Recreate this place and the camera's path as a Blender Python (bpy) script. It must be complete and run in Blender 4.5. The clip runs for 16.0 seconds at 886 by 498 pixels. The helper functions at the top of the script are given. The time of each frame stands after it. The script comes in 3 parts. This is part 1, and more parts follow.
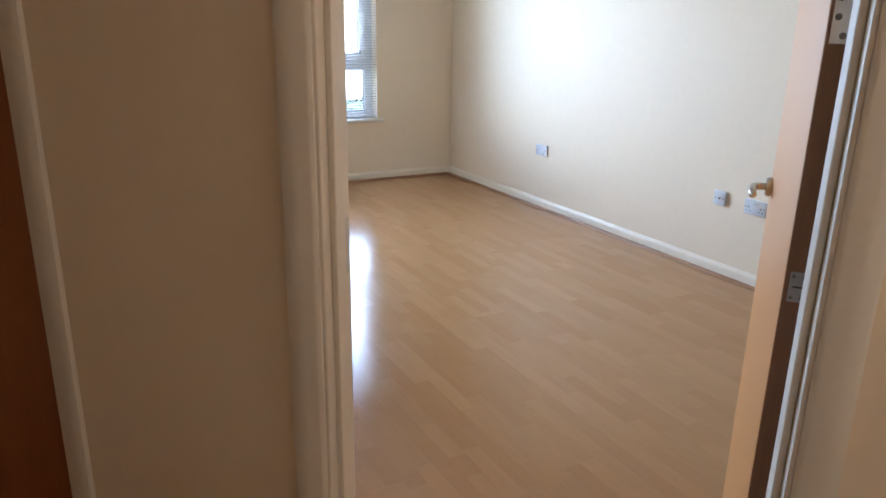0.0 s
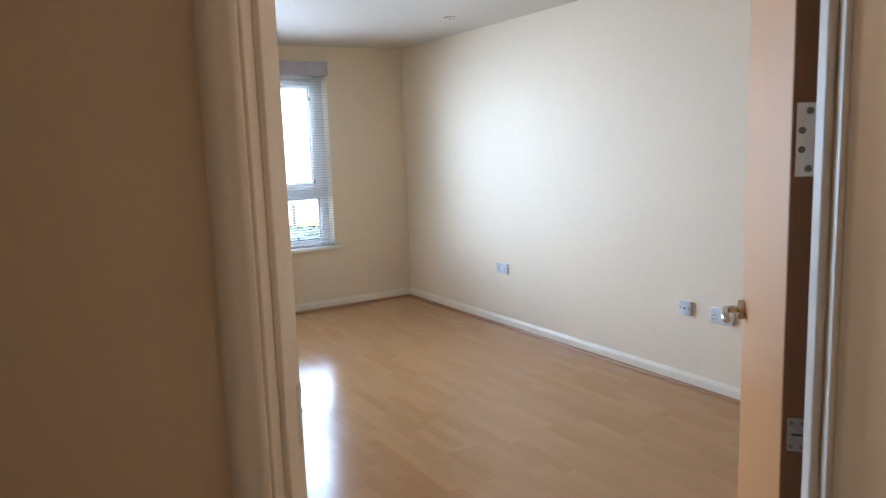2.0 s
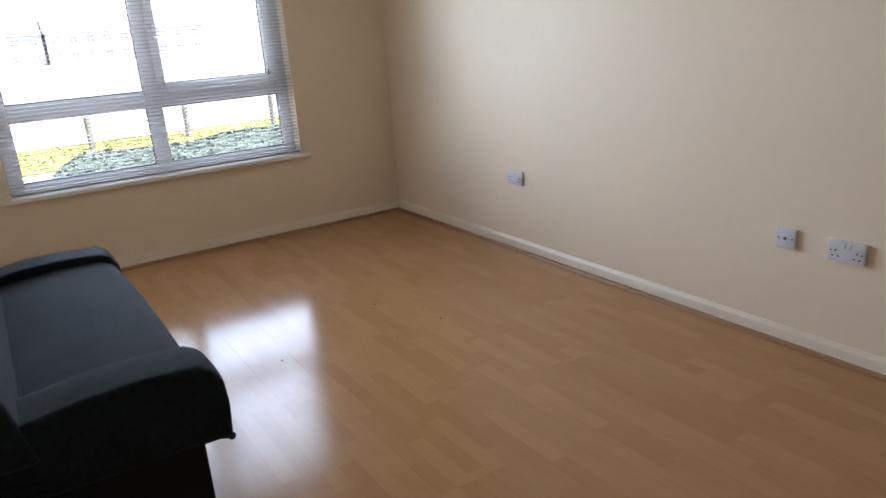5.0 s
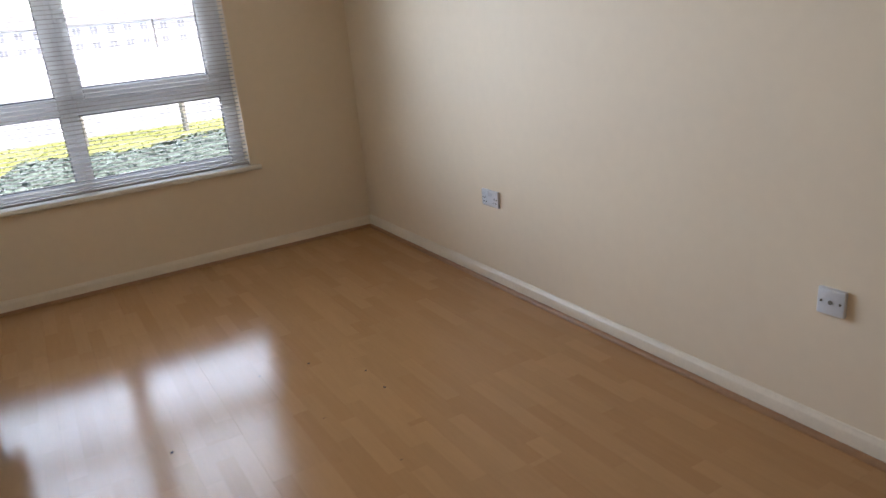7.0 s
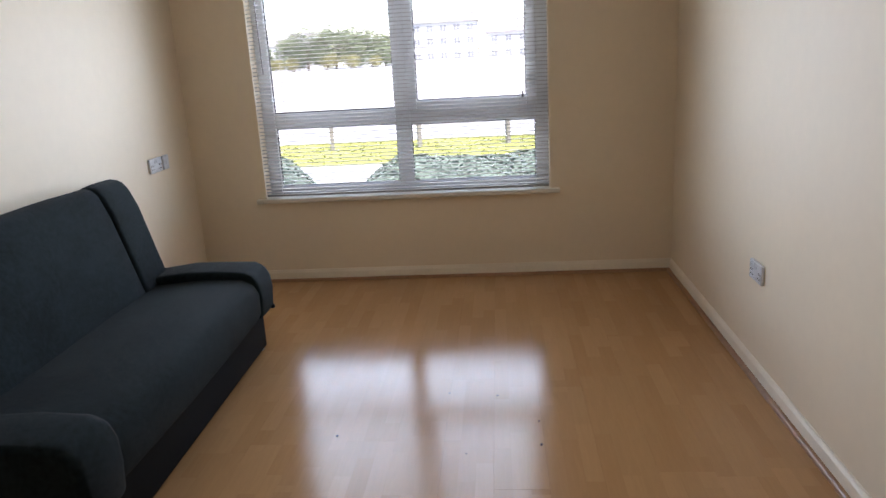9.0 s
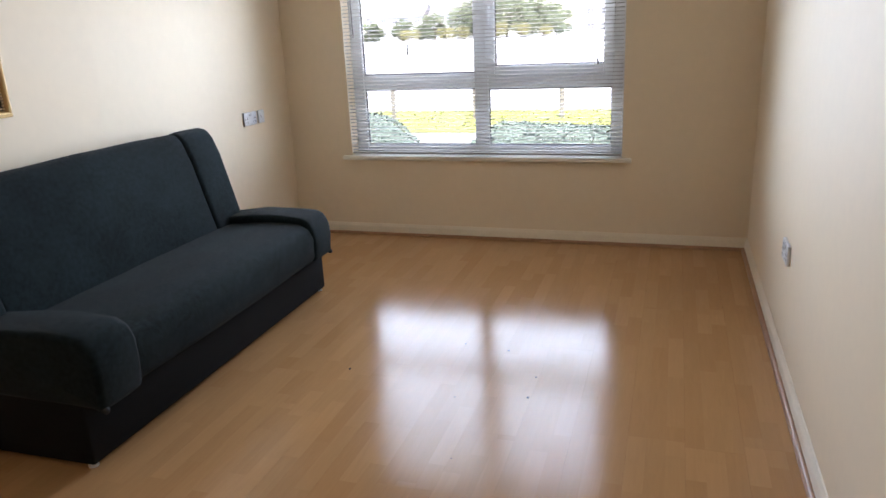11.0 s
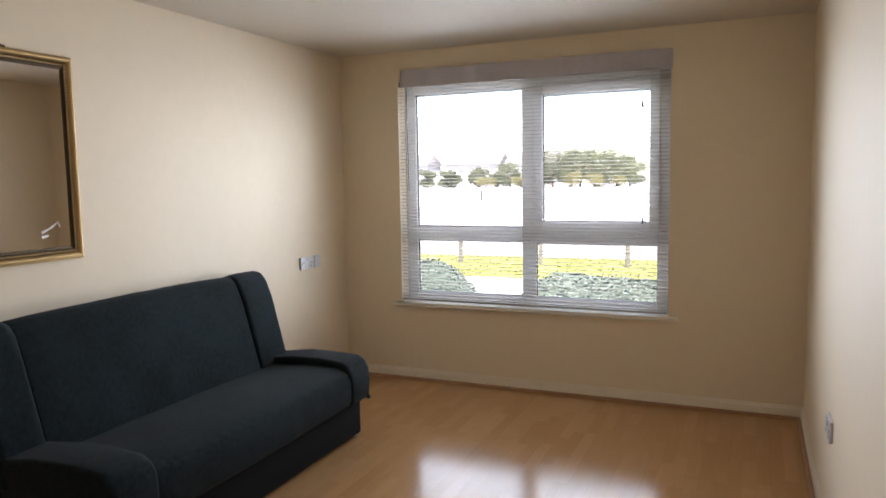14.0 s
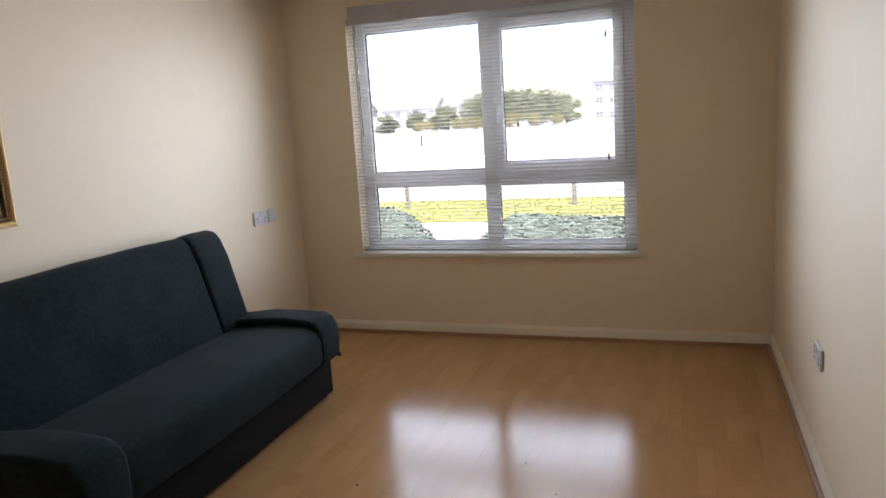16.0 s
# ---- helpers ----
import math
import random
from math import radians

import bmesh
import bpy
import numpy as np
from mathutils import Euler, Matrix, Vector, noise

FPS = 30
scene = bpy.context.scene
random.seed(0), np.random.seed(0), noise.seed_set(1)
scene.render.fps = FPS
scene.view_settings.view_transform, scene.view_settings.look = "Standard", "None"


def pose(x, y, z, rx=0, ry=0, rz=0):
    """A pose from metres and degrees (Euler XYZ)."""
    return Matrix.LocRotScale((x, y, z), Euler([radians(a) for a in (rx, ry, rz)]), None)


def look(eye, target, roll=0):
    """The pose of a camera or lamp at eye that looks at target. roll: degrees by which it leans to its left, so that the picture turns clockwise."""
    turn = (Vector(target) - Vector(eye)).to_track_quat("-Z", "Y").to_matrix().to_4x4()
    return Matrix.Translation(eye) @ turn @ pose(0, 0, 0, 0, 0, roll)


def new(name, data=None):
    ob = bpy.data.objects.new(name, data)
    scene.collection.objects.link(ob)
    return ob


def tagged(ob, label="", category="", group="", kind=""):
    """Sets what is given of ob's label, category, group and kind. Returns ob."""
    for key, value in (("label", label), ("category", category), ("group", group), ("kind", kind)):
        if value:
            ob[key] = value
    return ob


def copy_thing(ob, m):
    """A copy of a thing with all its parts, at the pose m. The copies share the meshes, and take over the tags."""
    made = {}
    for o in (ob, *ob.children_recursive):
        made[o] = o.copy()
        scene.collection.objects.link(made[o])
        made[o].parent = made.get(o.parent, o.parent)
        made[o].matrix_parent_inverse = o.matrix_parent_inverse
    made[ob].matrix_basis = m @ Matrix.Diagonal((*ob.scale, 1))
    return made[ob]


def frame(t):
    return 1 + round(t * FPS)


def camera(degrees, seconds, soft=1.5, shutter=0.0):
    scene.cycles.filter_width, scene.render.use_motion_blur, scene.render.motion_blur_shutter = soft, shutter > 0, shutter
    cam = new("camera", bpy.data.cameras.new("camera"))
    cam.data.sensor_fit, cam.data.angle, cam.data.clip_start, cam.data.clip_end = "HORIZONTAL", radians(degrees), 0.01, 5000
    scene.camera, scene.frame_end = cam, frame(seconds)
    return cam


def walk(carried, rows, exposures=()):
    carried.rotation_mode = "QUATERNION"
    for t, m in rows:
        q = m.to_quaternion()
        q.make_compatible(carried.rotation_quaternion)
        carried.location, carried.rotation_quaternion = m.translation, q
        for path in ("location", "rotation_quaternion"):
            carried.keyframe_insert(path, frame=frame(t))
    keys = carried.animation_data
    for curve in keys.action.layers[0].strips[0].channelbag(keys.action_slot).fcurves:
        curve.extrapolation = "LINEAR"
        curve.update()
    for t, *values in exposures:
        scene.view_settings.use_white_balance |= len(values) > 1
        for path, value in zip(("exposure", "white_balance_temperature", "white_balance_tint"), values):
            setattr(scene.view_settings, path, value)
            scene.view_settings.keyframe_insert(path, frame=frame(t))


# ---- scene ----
cam = camera(63.6, 16.0, soft=1.5, shutter=0.3)
PATH = [
    (0, (-3.452, -6.308, 1.428), (-2.547, -4.626, 0.833), 1.0),
    (0.5, (-3.442, -6.294, 1.449), (-2.452, -4.629, 0.951), 1.0),
    (1, (-3.409, -6.28, 1.477), (-2.388, -4.604, 1.091), 0.3),
    (1.5, (-3.39, -6.27, 1.501), (-2.367, -4.579, 1.201), -0.8),
    (2, (-3.381, -6.202, 1.477), (-2.352, -4.511, 1.191), -2.0),
    (2.5, (-3.253, -6.036, 1.463), (-2.211, -4.364, 1.117), -3.6),
    (3, (-3.13, -5.864, 1.443), (-1.988, -4.298, 0.951), -4.6),
    (3.5, (-3.023, -5.633, 1.449), (-1.798, -4.162, 0.87), -4.6),
    (4, (-2.911, -5.47, 1.444), (-1.681, -4.014, 0.836), -3.9),
    (4.5, (-2.799, -5.273, 1.432), (-1.752, -3.67, 0.856), -3.1),
    (7, (-1.992, -4.56, 1.422), (-1.064, -2.905, 0.788), -5.4),
    (7.5, (-1.678, -4.523, 1.405), (-0.845, -2.806, 0.809), -3.7),
    (8, (-1.58, -4.534, 1.495), (-1.096, -2.675, 0.939), -3.0),
    (8.5, (-1.356, -4.616, 1.472), (-1.294, -2.687, 0.949), -3.2),
    (9, (-1.111, -4.649, 1.478), (-1.278, -2.728, 0.947), -3.2),
    (11.5, (-0.406, -4.717, 1.409), (-1.076, -2.949, 0.759), -1.4),
    (12, (-0.35, -4.683, 1.396), (-1.074, -2.981, 0.634), -0.2),
    (12.5, (-0.307, -4.702, 1.409), (-1.077, -2.996, 0.703), -0.4),
    (13, (-0.323, -4.717, 1.436), (-1.115, -2.954, 0.924), -0.3),
    (13.5, (-0.314, -4.726, 1.464), (-1.11, -2.923, 1.122), -0.7),
    (14, (-0.301, -4.704, 1.49), (-1.097, -2.88, 1.293), -1.0),
    (14.5, (-0.289, -4.708, 1.51), (-1.073, -2.87, 1.426), -1.4),
    (15, (-0.299, -4.709, 1.528), (-1.063, -2.861, 1.505), -1.6),
    (15.5, (-0.365, -4.671, 1.498), (-1.07, -2.807, 1.327), -2.4),
    (16, (-0.499, -4.582, 1.478), (-1.144, -2.722, 1.125), -3.6),
]
EXPOSURES = [(0, 3.9, 5450, 13), (1, 3.75, 5400, 12), (2, 3.68, 5600, 13), (3, 3.44, 5950, 16), (4.5, 3.14, 6150, 18), (7, 2.9, 6500, 18), (8, 2.75, 6500, 18), (9, 2.84, 6450, 19), (12.5, 3.36, 6500, 17), (14, 2.95, 6950, 19), (15, 2.7, 7150, 20), (16, 2.78, 6800, 20)]
walk(cam, [(t, look(eye, target, roll)) for t, eye, target, roll in PATH], EXPOSURES)

# ---- daylight ----
SUN_ELEVATION, SUN_TURN = radians(63), radians(152)
world = bpy.data.worlds.new("sky")
scene.world = world
world.use_nodes = True
wn = world.node_tree.nodes
sky = wn.new("ShaderNodeTexSky")
sky.sky_type = "NISHITA"
sky.sun_disc = False
sky.sun_elevation, sky.sun_rotation = SUN_ELEVATION, SUN_TURN
sky.air_density, sky.dust_density, sky.ozone_density = 1.0, 0.6, 1.0
wn["Background"].inputs["Strength"].default_value = 0.075
world.node_tree.links.new(sky.outputs[0], wn["Background"].inputs["Color"])
sun = new("sun", bpy.data.lights.new("sun", "SUN"))
sun.data.energy, sun.data.angle, sun.data.color = 2.2, radians(0.6), (1.0, 0.95, 0.87)
sun_from = Vector((math.sin(SUN_TURN) * math.cos(SUN_ELEVATION), math.cos(SUN_TURN) * math.cos(SUN_ELEVATION), math.sin(SUN_ELEVATION)))
sun.matrix_world = look(sun_from * 60, (0, 0, 0))


# area lamps added inside the four panes, standing in for sky light
PANES = ((-2.606, -1.790, 1.136, 2.094), (-1.643, -0.926, 1.178, 2.040), (-2.606, -1.790, 0.646, 1.034), (-1.692, -0.872, 0.646, 1.030))
for x0, x1, z0, z1 in PANES:
    # lower panes' lamps are weaker, to even out the floor's reflection
    power = 5.6 if z1 > 1.5 else 4.0
    glow = new("pane_fill", bpy.data.lights.new("pane_fill", "AREA"))
    glow.data.shape, glow.data.size, glow.data.size_y = "RECTANGLE", x1 - x0, z1 - z0
    glow.data.energy, glow.data.color = power * (x1 - x0) * (z1 - z0), (0.69, 0.84, 1.0)
    glow.data.spread = radians(130)
    glow.matrix_world = look(((x0 + x1) / 2, 0.086, (z0 + z1) / 2), ((x0 + x1) / 2, -1.0, (z0 + z1) / 2))

# added fill without a fitting, brightens the hall walls and right door casing
hall_fill = new("hall_fill", bpy.data.lights.new("hall_fill", "POINT"))
hall_fill.data.energy, hall_fill.data.color, hall_fill.data.shadow_soft_size = 0.5, (1.0, 0.78, 0.57), 0.08
hall_fill.location = pose(0, 0, 0, 0, 0, -45) @ Vector((2.78, -5.98, 1.9))

# ---- materials ----
def material(name, color, rough=0.6, metal=0.0, vary=0.06, scale=6.0, bump=0.0, bump_scale=200.0, rough_vary=0.08, spec=0.5, sheen=0.0,
             stretch=(1, 1, 1), tint=None, coat=0.0, random_tone=0.0):
    """Principled surface with tone variation at two scales and fine relief."""
    m = bpy.data.materials.new(name)
    m.use_nodes = True
    nt = m.node_tree
    n, ln = nt.nodes, nt.links
    bsdf = n["Principled BSDF"]
    co = n.new("ShaderNodeTexCoord")
    mp = n.new("ShaderNodeMapping")
    mp.inputs["Scale"].default_value = stretch
    ln.new(co.outputs["Object"], mp.inputs["Vector"])
    big = n.new("ShaderNodeTexNoise")
    big.inputs["Scale"].default_value, big.inputs["Detail"].default_value = scale, 3
    fine = n.new("ShaderNodeTexNoise")
    fine.inputs["Scale"].default_value, fine.inputs["Detail"].default_value = scale * 13, 4
    for k in (big, fine):
        ln.new(mp.outputs[0], k.inputs["Vector"])
    mix = n.new("ShaderNodeMath")
    mix.operation = "MULTIPLY_ADD"
    mix.inputs[1].default_value = 0.5
    ln.new(fine.outputs["Fac"], mix.inputs[0])
    half = n.new("ShaderNodeMath")
    half.operation = "MULTIPLY"
    half.inputs[1].default_value = 0.5
    ln.new(big.outputs["Fac"], half.inputs[0])
    ln.new(half.outputs[0], mix.inputs[2])
    ramp = n.new("ShaderNodeValToRGB")
    dark = [max(0, c * (1 - vary * 2)) for c in color]
    light = [min(1, c * (1 + vary * 2)) for c in (tint or color)]
    ramp.color_ramp.elements[0].position, ramp.color_ramp.elements[1].position = 0.3, 0.7
    ramp.color_ramp.elements[0].color, ramp.color_ramp.elements[1].color = (*dark, 1), (*light, 1)
    ln.new(mix.outputs[0], ramp.inputs[0])
    out = ramp.outputs[0]
    if random_tone:
        info = n.new("ShaderNodeObjectInfo")
        rng = n.new("ShaderNodeMapRange")
        rng.inputs["To Min"].default_value, rng.inputs["To Max"].default_value = 1 - random_tone, 1 + random_tone
        ln.new(info.outputs["Random"], rng.inputs["Value"])
        hsv = n.new("ShaderNodeHueSaturation")
        ln.new(rng.outputs[0], hsv.inputs["Value"])
        ln.new(out, hsv.inputs["Color"])
        out = hsv.outputs[0]
    ln.new(out, bsdf.inputs["Base Color"])
    rr = n.new("ShaderNodeMapRange")
    rr.inputs["To Min"].default_value, rr.inputs["To Max"].default_value = max(0.02, rough - rough_vary), min(1, rough + rough_vary)
    ln.new(mix.outputs[0], rr.inputs["Value"])
    ln.new(rr.outputs[0], bsdf.inputs["Roughness"])
    bsdf.inputs["Metallic"].default_value = metal
    bsdf.inputs["Specular IOR Level"].default_value = spec
    bsdf.inputs["Sheen Weight"].default_value = sheen
    bsdf.inputs["Coat Weight"].default_value = coat
    bsdf.inputs["Coat Roughness"].default_value = 0.12
    if bump:
        bn = n.new("ShaderNodeTexNoise")
        bn.inputs["Scale"].default_value, bn.inputs["Detail"].default_value = bump_scale, 3
        ln.new(mp.outputs[0], bn.inputs["Vector"])
        b = n.new("ShaderNodeBump")
        b.inputs["Strength"].default_value, b.inputs["Distance"].default_value = bump, 0.004
        ln.new(bn.outputs["Fac"], b.inputs["Height"])
        ln.new(b.outputs[0], bsdf.inputs["Normal"])
    return m


def laminate_material():
    """Three-strip beech laminate: each board carries three strips cut into blocks of differing tone."""
    m = bpy.data.materials.new("beech_laminate")
    m.use_nodes = True
    nt = m.node_tree
    n, ln = nt.nodes, nt.links
    bsdf = n["Principled BSDF"]
    bsdf.inputs["Specular IOR Level"].default_value = 0.22

    def op(kind, a, b=None, c=None):
        k = n.new("ShaderNodeMath")
        k.operation = kind
        for i, v in enumerate((a, b, c)):
            if v is None:
                continue
            if isinstance(v, (int, float)):
                k.inputs[i].default_value = v
            else:
                ln.new(v, k.inputs[i])
        return k.outputs[0]

    co = n.new("ShaderNodeTexCoord")
    sep = n.new("ShaderNodeSeparateXYZ")
    ln.new(co.outputs["Object"], sep.inputs[0])
    info = n.new("ShaderNodeObjectInfo")
    rnd = info.outputs["Random"]
    strip = op("FLOOR", op("DIVIDE", op("ADD", sep.outputs["X"], 0.0975), 0.065))
    shift = op("MULTIPLY", op("FRACT", op("MULTIPLY", op("ADD", op("MULTIPLY", strip, 0.37), rnd), 7.31)), 0.4)
    along = op("DIVIDE", op("ADD", sep.outputs["Y"], shift), 0.4)
    block = op("FLOOR", along)
    seed = n.new("ShaderNodeCombineXYZ")
    ln.new(strip, seed.inputs[0])
    ln.new(block, seed.inputs[1])
    ln.new(op("MULTIPLY", rnd, 91.7), seed.inputs[2])
    white = n.new("ShaderNodeTexWhiteNoise")
    white.noise_dimensions = "3D"
    ln.new(seed.outputs[0], white.inputs["Vector"])
    tone = n.new("ShaderNodeValToRGB")
    for p, c in ((0.0, (0.432, 0.234, 0.104)), (1.0, (0.482, 0.273, 0.127))):
        e = tone.color_ramp.elements[0 if p == 0 else 1]
        e.position, e.color = p, (*c, 1)
    mid = tone.color_ramp.elements.new(0.55)
    mid.color = (0.452, 0.255, 0.117, 1)
    ln.new(white.outputs["Value"], tone.inputs[0])
    # grain, long along the board
    mp = n.new("ShaderNodeMapping")
    mp.inputs["Scale"].default_value = (38, 3.0, 1)
    off = n.new("ShaderNodeCombineXYZ")
    ln.new(op("MULTIPLY", rnd, 50), off.inputs[0])
    ln.new(op("MULTIPLY", white.outputs["Value"], 30), off.inputs[1])
    ln.new(off.outputs[0], mp.inputs["Location"])
    ln.new(co.outputs["Object"], mp.inputs["Vector"])
    grain = n.new("ShaderNodeTexNoise")
    grain.inputs["Scale"].default_value, grain.inputs["Detail"].default_value, grain.inputs["Distortion"].default_value = 1.6, 5, 0.8
    ln.new(mp.outputs[0], grain.inputs["Vector"])
    fleck = n.new("ShaderNodeTexNoise")
    fleck.inputs["Scale"].default_value = 9
    ln.new(mp.outputs[0], fleck.inputs["Vector"])
    g = n.new("ShaderNodeMapRange")
    g.inputs["From Min"].default_value, g.inputs["From Max"].default_value = 0.3, 0.7
    g.inputs["To Min"].default_value, g.inputs["To Max"].default_value = 0.955, 1.045
    ln.new(op("MULTIPLY_ADD", fleck.outputs["Fac"], 0.3, op("MULTIPLY", grain.outputs["Fac"], 0.7)), g.inputs["Value"])
    # thin dark joints between strips and blocks
    jx = op("ABSOLUTE", op("SUBTRACT", op("FRACT", op("DIVIDE", op("ADD", sep.outputs["X"], 0.0975), 0.065)), 0.5))
    jy = op("ABSOLUTE", op("SUBTRACT", op("FRACT", along), 0.5))
    joint = op("MAXIMUM", op("GREATER_THAN", jx, 0.49), op("GREATER_THAN", jy, 0.4985))
    value = op("MULTIPLY", g.outputs[0], op("SUBTRACT", 1.0, op("MULTIPLY", joint, 0.03)))
    hsv = n.new("ShaderNodeHueSaturation")
    ln.new(tone.outputs[0], hsv.inputs["Color"])
    ln.new(value, hsv.inputs["Value"])
    ln.new(hsv.outputs[0], bsdf.inputs["Base Color"])
    geo = n.new("ShaderNodeNewGeometry")
    wear = n.new("ShaderNodeTexNoise")
    wear.inputs["Scale"].default_value, wear.inputs["Detail"].default_value = 2.3, 5
    ln.new(geo.outputs["Position"], wear.inputs["Vector"])
    r = n.new("ShaderNodeMapRange")
    r.inputs["To Min"].default_value, r.inputs["To Max"].default_value = 0.12, 0.22
    ln.new(wear.outputs["Fac"], r.inputs["Value"])
    ln.new(r.outputs[0], bsdf.inputs["Roughness"])
    b = n.new("ShaderNodeBump")
    b.inputs["Strength"].default_value, b.inputs["Distance"].default_value = 0.05, 0.002
    ln.new(grain.outputs["Fac"], b.inputs["Height"])
    ln.new(b.outputs[0], bsdf.inputs["Normal"])
    return m


def veneer_material(name, light, dark, rough=0.4):
    """Straight-grained wood veneer, grain upright."""
    m = material(name, light, rough, vary=0.02, scale=2.0, rough_vary=0.02, bump=0.03, bump_scale=30, stretch=(14, 14, 0.7), tint=light)
    ramp = [k for k in m.node_tree.nodes if k.type == "VALTORGB"][0]
    ramp.color_ramp.elements[0].color = (*dark, 1)
    ramp.color_ramp.elements[1].color = (*light, 1)
    return m


def glass_material():
    m = bpy.data.materials.new("window_glass")
    m.use_nodes = True
    bsdf = m.node_tree.nodes["Principled BSDF"]
    bsdf.inputs["Transmission Weight"].default_value = 1
    bsdf.inputs["Roughness"].default_value = 0.0
    bsdf.inputs["IOR"].default_value = 1.02
    bsdf.inputs["Base Color"].default_value = (0.97, 0.985, 0.98, 1)
    return m


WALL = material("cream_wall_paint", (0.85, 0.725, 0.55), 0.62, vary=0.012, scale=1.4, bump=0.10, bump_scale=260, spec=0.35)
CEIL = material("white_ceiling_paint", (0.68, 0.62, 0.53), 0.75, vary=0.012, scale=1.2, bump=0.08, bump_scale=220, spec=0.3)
GLOSS = material("white_gloss_paint", (0.80, 0.745, 0.645), 0.32, vary=0.02, scale=5, bump=0.02, bump_scale=60)
SKIRT = material("white_skirting_paint", (0.82, 0.73, 0.59), 0.35, vary=0.03, scale=7, bump=0.03, bump_scale=70)
BEAD = veneer_material("beech_beading", (0.40, 0.215, 0.10), (0.28, 0.14, 0.065))
FLOOR = laminate_material()
SUB = material("screed", (0.35, 0.33, 0.3), 0.9)
BEECH = veneer_material("beech_veneer", (0.60, 0.285, 0.085), (0.53, 0.240, 0.068), 0.33)
LIPPING = veneer_material("dark_hardwood_lipping", (0.29, 0.138, 0.062), (0.19, 0.085, 0.038), 0.5)
ORANGE = veneer_material("orange_veneer", (0.42, 0.16, 0.05), (0.33, 0.11, 0.03), 0.4)
STEEL = material("brushed_steel", (0.62, 0.6, 0.57), 0.22, metal=1, vary=0.03, scale=20, rough_vary=0.06)
ZINC = material("dull_zinc", (0.66, 0.65, 0.62), 0.42, metal=0.8, vary=0.06, scale=25)
TARNISH = material("tarnished_brass", (0.20, 0.185, 0.15), 0.5, metal=0.6, vary=0.1, scale=40)
DULL = material("dull_grey_steel", (0.36, 0.355, 0.345), 0.5, metal=0.6, vary=0.08, scale=30)
PVC = material("white_pvc", (0.62, 0.62, 0.62), 0.3, vary=0.015, scale=4)
GASKET = material("black_rubber", (0.02, 0.02, 0.02), 0.6)
GLASS = glass_material()
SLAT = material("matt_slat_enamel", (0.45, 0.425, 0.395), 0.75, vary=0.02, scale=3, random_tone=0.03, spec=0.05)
VALANCE = material("lilac_grey_fabric", (0.52, 0.49, 0.53), 0.85, vary=0.05, scale=8, bump=0.2, bump_scale=700, sheen=0.2)
CORD = material("cord", (0.55, 0.53, 0.5), 0.8)
WAND = material("smoked_plastic", (0.10, 0.09, 0.09), 0.3)
FABRIC = material("charcoal_navy_velour", (0.0072, 0.0124, 0.0146), 0.9, vary=0.26, scale=4, bump=0.35, bump_scale=900, sheen=0.05, tint=(0.0100, 0.0166, 0.0192), spec=0.08)
BASEFAB = material("black_base_fabric", (0.006, 0.007, 0.0085), 0.85, vary=0.12, scale=6, bump=0.3, bump_scale=900, spec=0.2)
PIPING = material("dark_piping", (0.012, 0.015, 0.018), 0.8)
PLATE = material("white_moulded_plastic", (0.66, 0.675, 0.70), 0.28, vary=0.01, scale=20)
HOLE = material("socket_hole", (0.015, 0.015, 0.015), 0.6)
GOLD = material("aged_gold_leaf", (0.44, 0.295, 0.13), 0.38, metal=0.8, vary=0.04, scale=12, bump=0.04, bump_scale=150)
GOLDDARK = material("dark_gilt", (0.07, 0.042, 0.018), 0.45, metal=0.6, vary=0.15, scale=14)
BEADGOLD = material("bright_gilt", (0.68, 0.50, 0.26), 0.3, metal=0.85, vary=0.06, scale=30)
MIRROR = material("silvered_glass", (0.86, 0.85, 0.82), 0.03, metal=1, vary=0.005, rough_vary=0.01)
PALEMARK = material("pale_mark", (0.75, 0.74, 0.70), 0.7, vary=0.1, scale=40)


# ---- mesh helpers ----
def box(bm, x0, x1, y0, y1, z0, z1, bevel=0.0, segments=2):
    before = set(bm.verts)
    r = bmesh.ops.create_cube(bm, size=1)
    for v in r["verts"]:
        v.co = ((x0 + x1) / 2 + v.co.x * (x1 - x0), (y0 + y1) / 2 + v.co.y * (y1 - y0), (z0 + z1) / 2 + v.co.z * (z1 - z0))
    if bevel:
        edges = {e for v in r["verts"] for e in v.link_edges}
        bmesh.ops.bevel(bm, geom=list(edges), offset=bevel, segments=segments, profile=0.5, affect="EDGES")
    return [v for v in bm.verts if v not in before]


def cyl(bm, p, q, r0, r1=None, sides=16):
    """A capped cylinder or cone between two points."""
    p, q = Vector(p), Vector(q)
    d = q - p
    m = Matrix.Translation((p + q) / 2) @ d.to_track_quat("Z", "Y").to_matrix().to_4x4()
    return bmesh.ops.create_cone(bm, cap_ends=True, segments=sides, radius1=r0, radius2=r0 if r1 is None else r1, depth=d.length, matrix=m)["verts"]


def prism(bm, outline, a, b, axis="y"):
    """Extrudes a closed outline of (p, q) pairs from a to b along an axis; for y the pairs are x, z; for x they are y, z."""
    def put(p, q, s):
        return {"y": (p, s, q), "x": (s, p, q), "z": (p, q, s)}[axis]
    lo = [bm.verts.new(put(p, q, a)) for p, q in outline]
    hi = [bm.verts.new(put(p, q, b)) for p, q in outline]
    n = len(outline)
    faces = [bm.faces.new(lo), bm.faces.new(list(reversed(hi)))]
    for i in range(n):
        faces.append(bm.faces.new((lo[i], hi[i], hi[(i + 1) % n], lo[(i + 1) % n])))
    bmesh.ops.recalc_face_normals(bm, faces=faces)
    return lo + hi


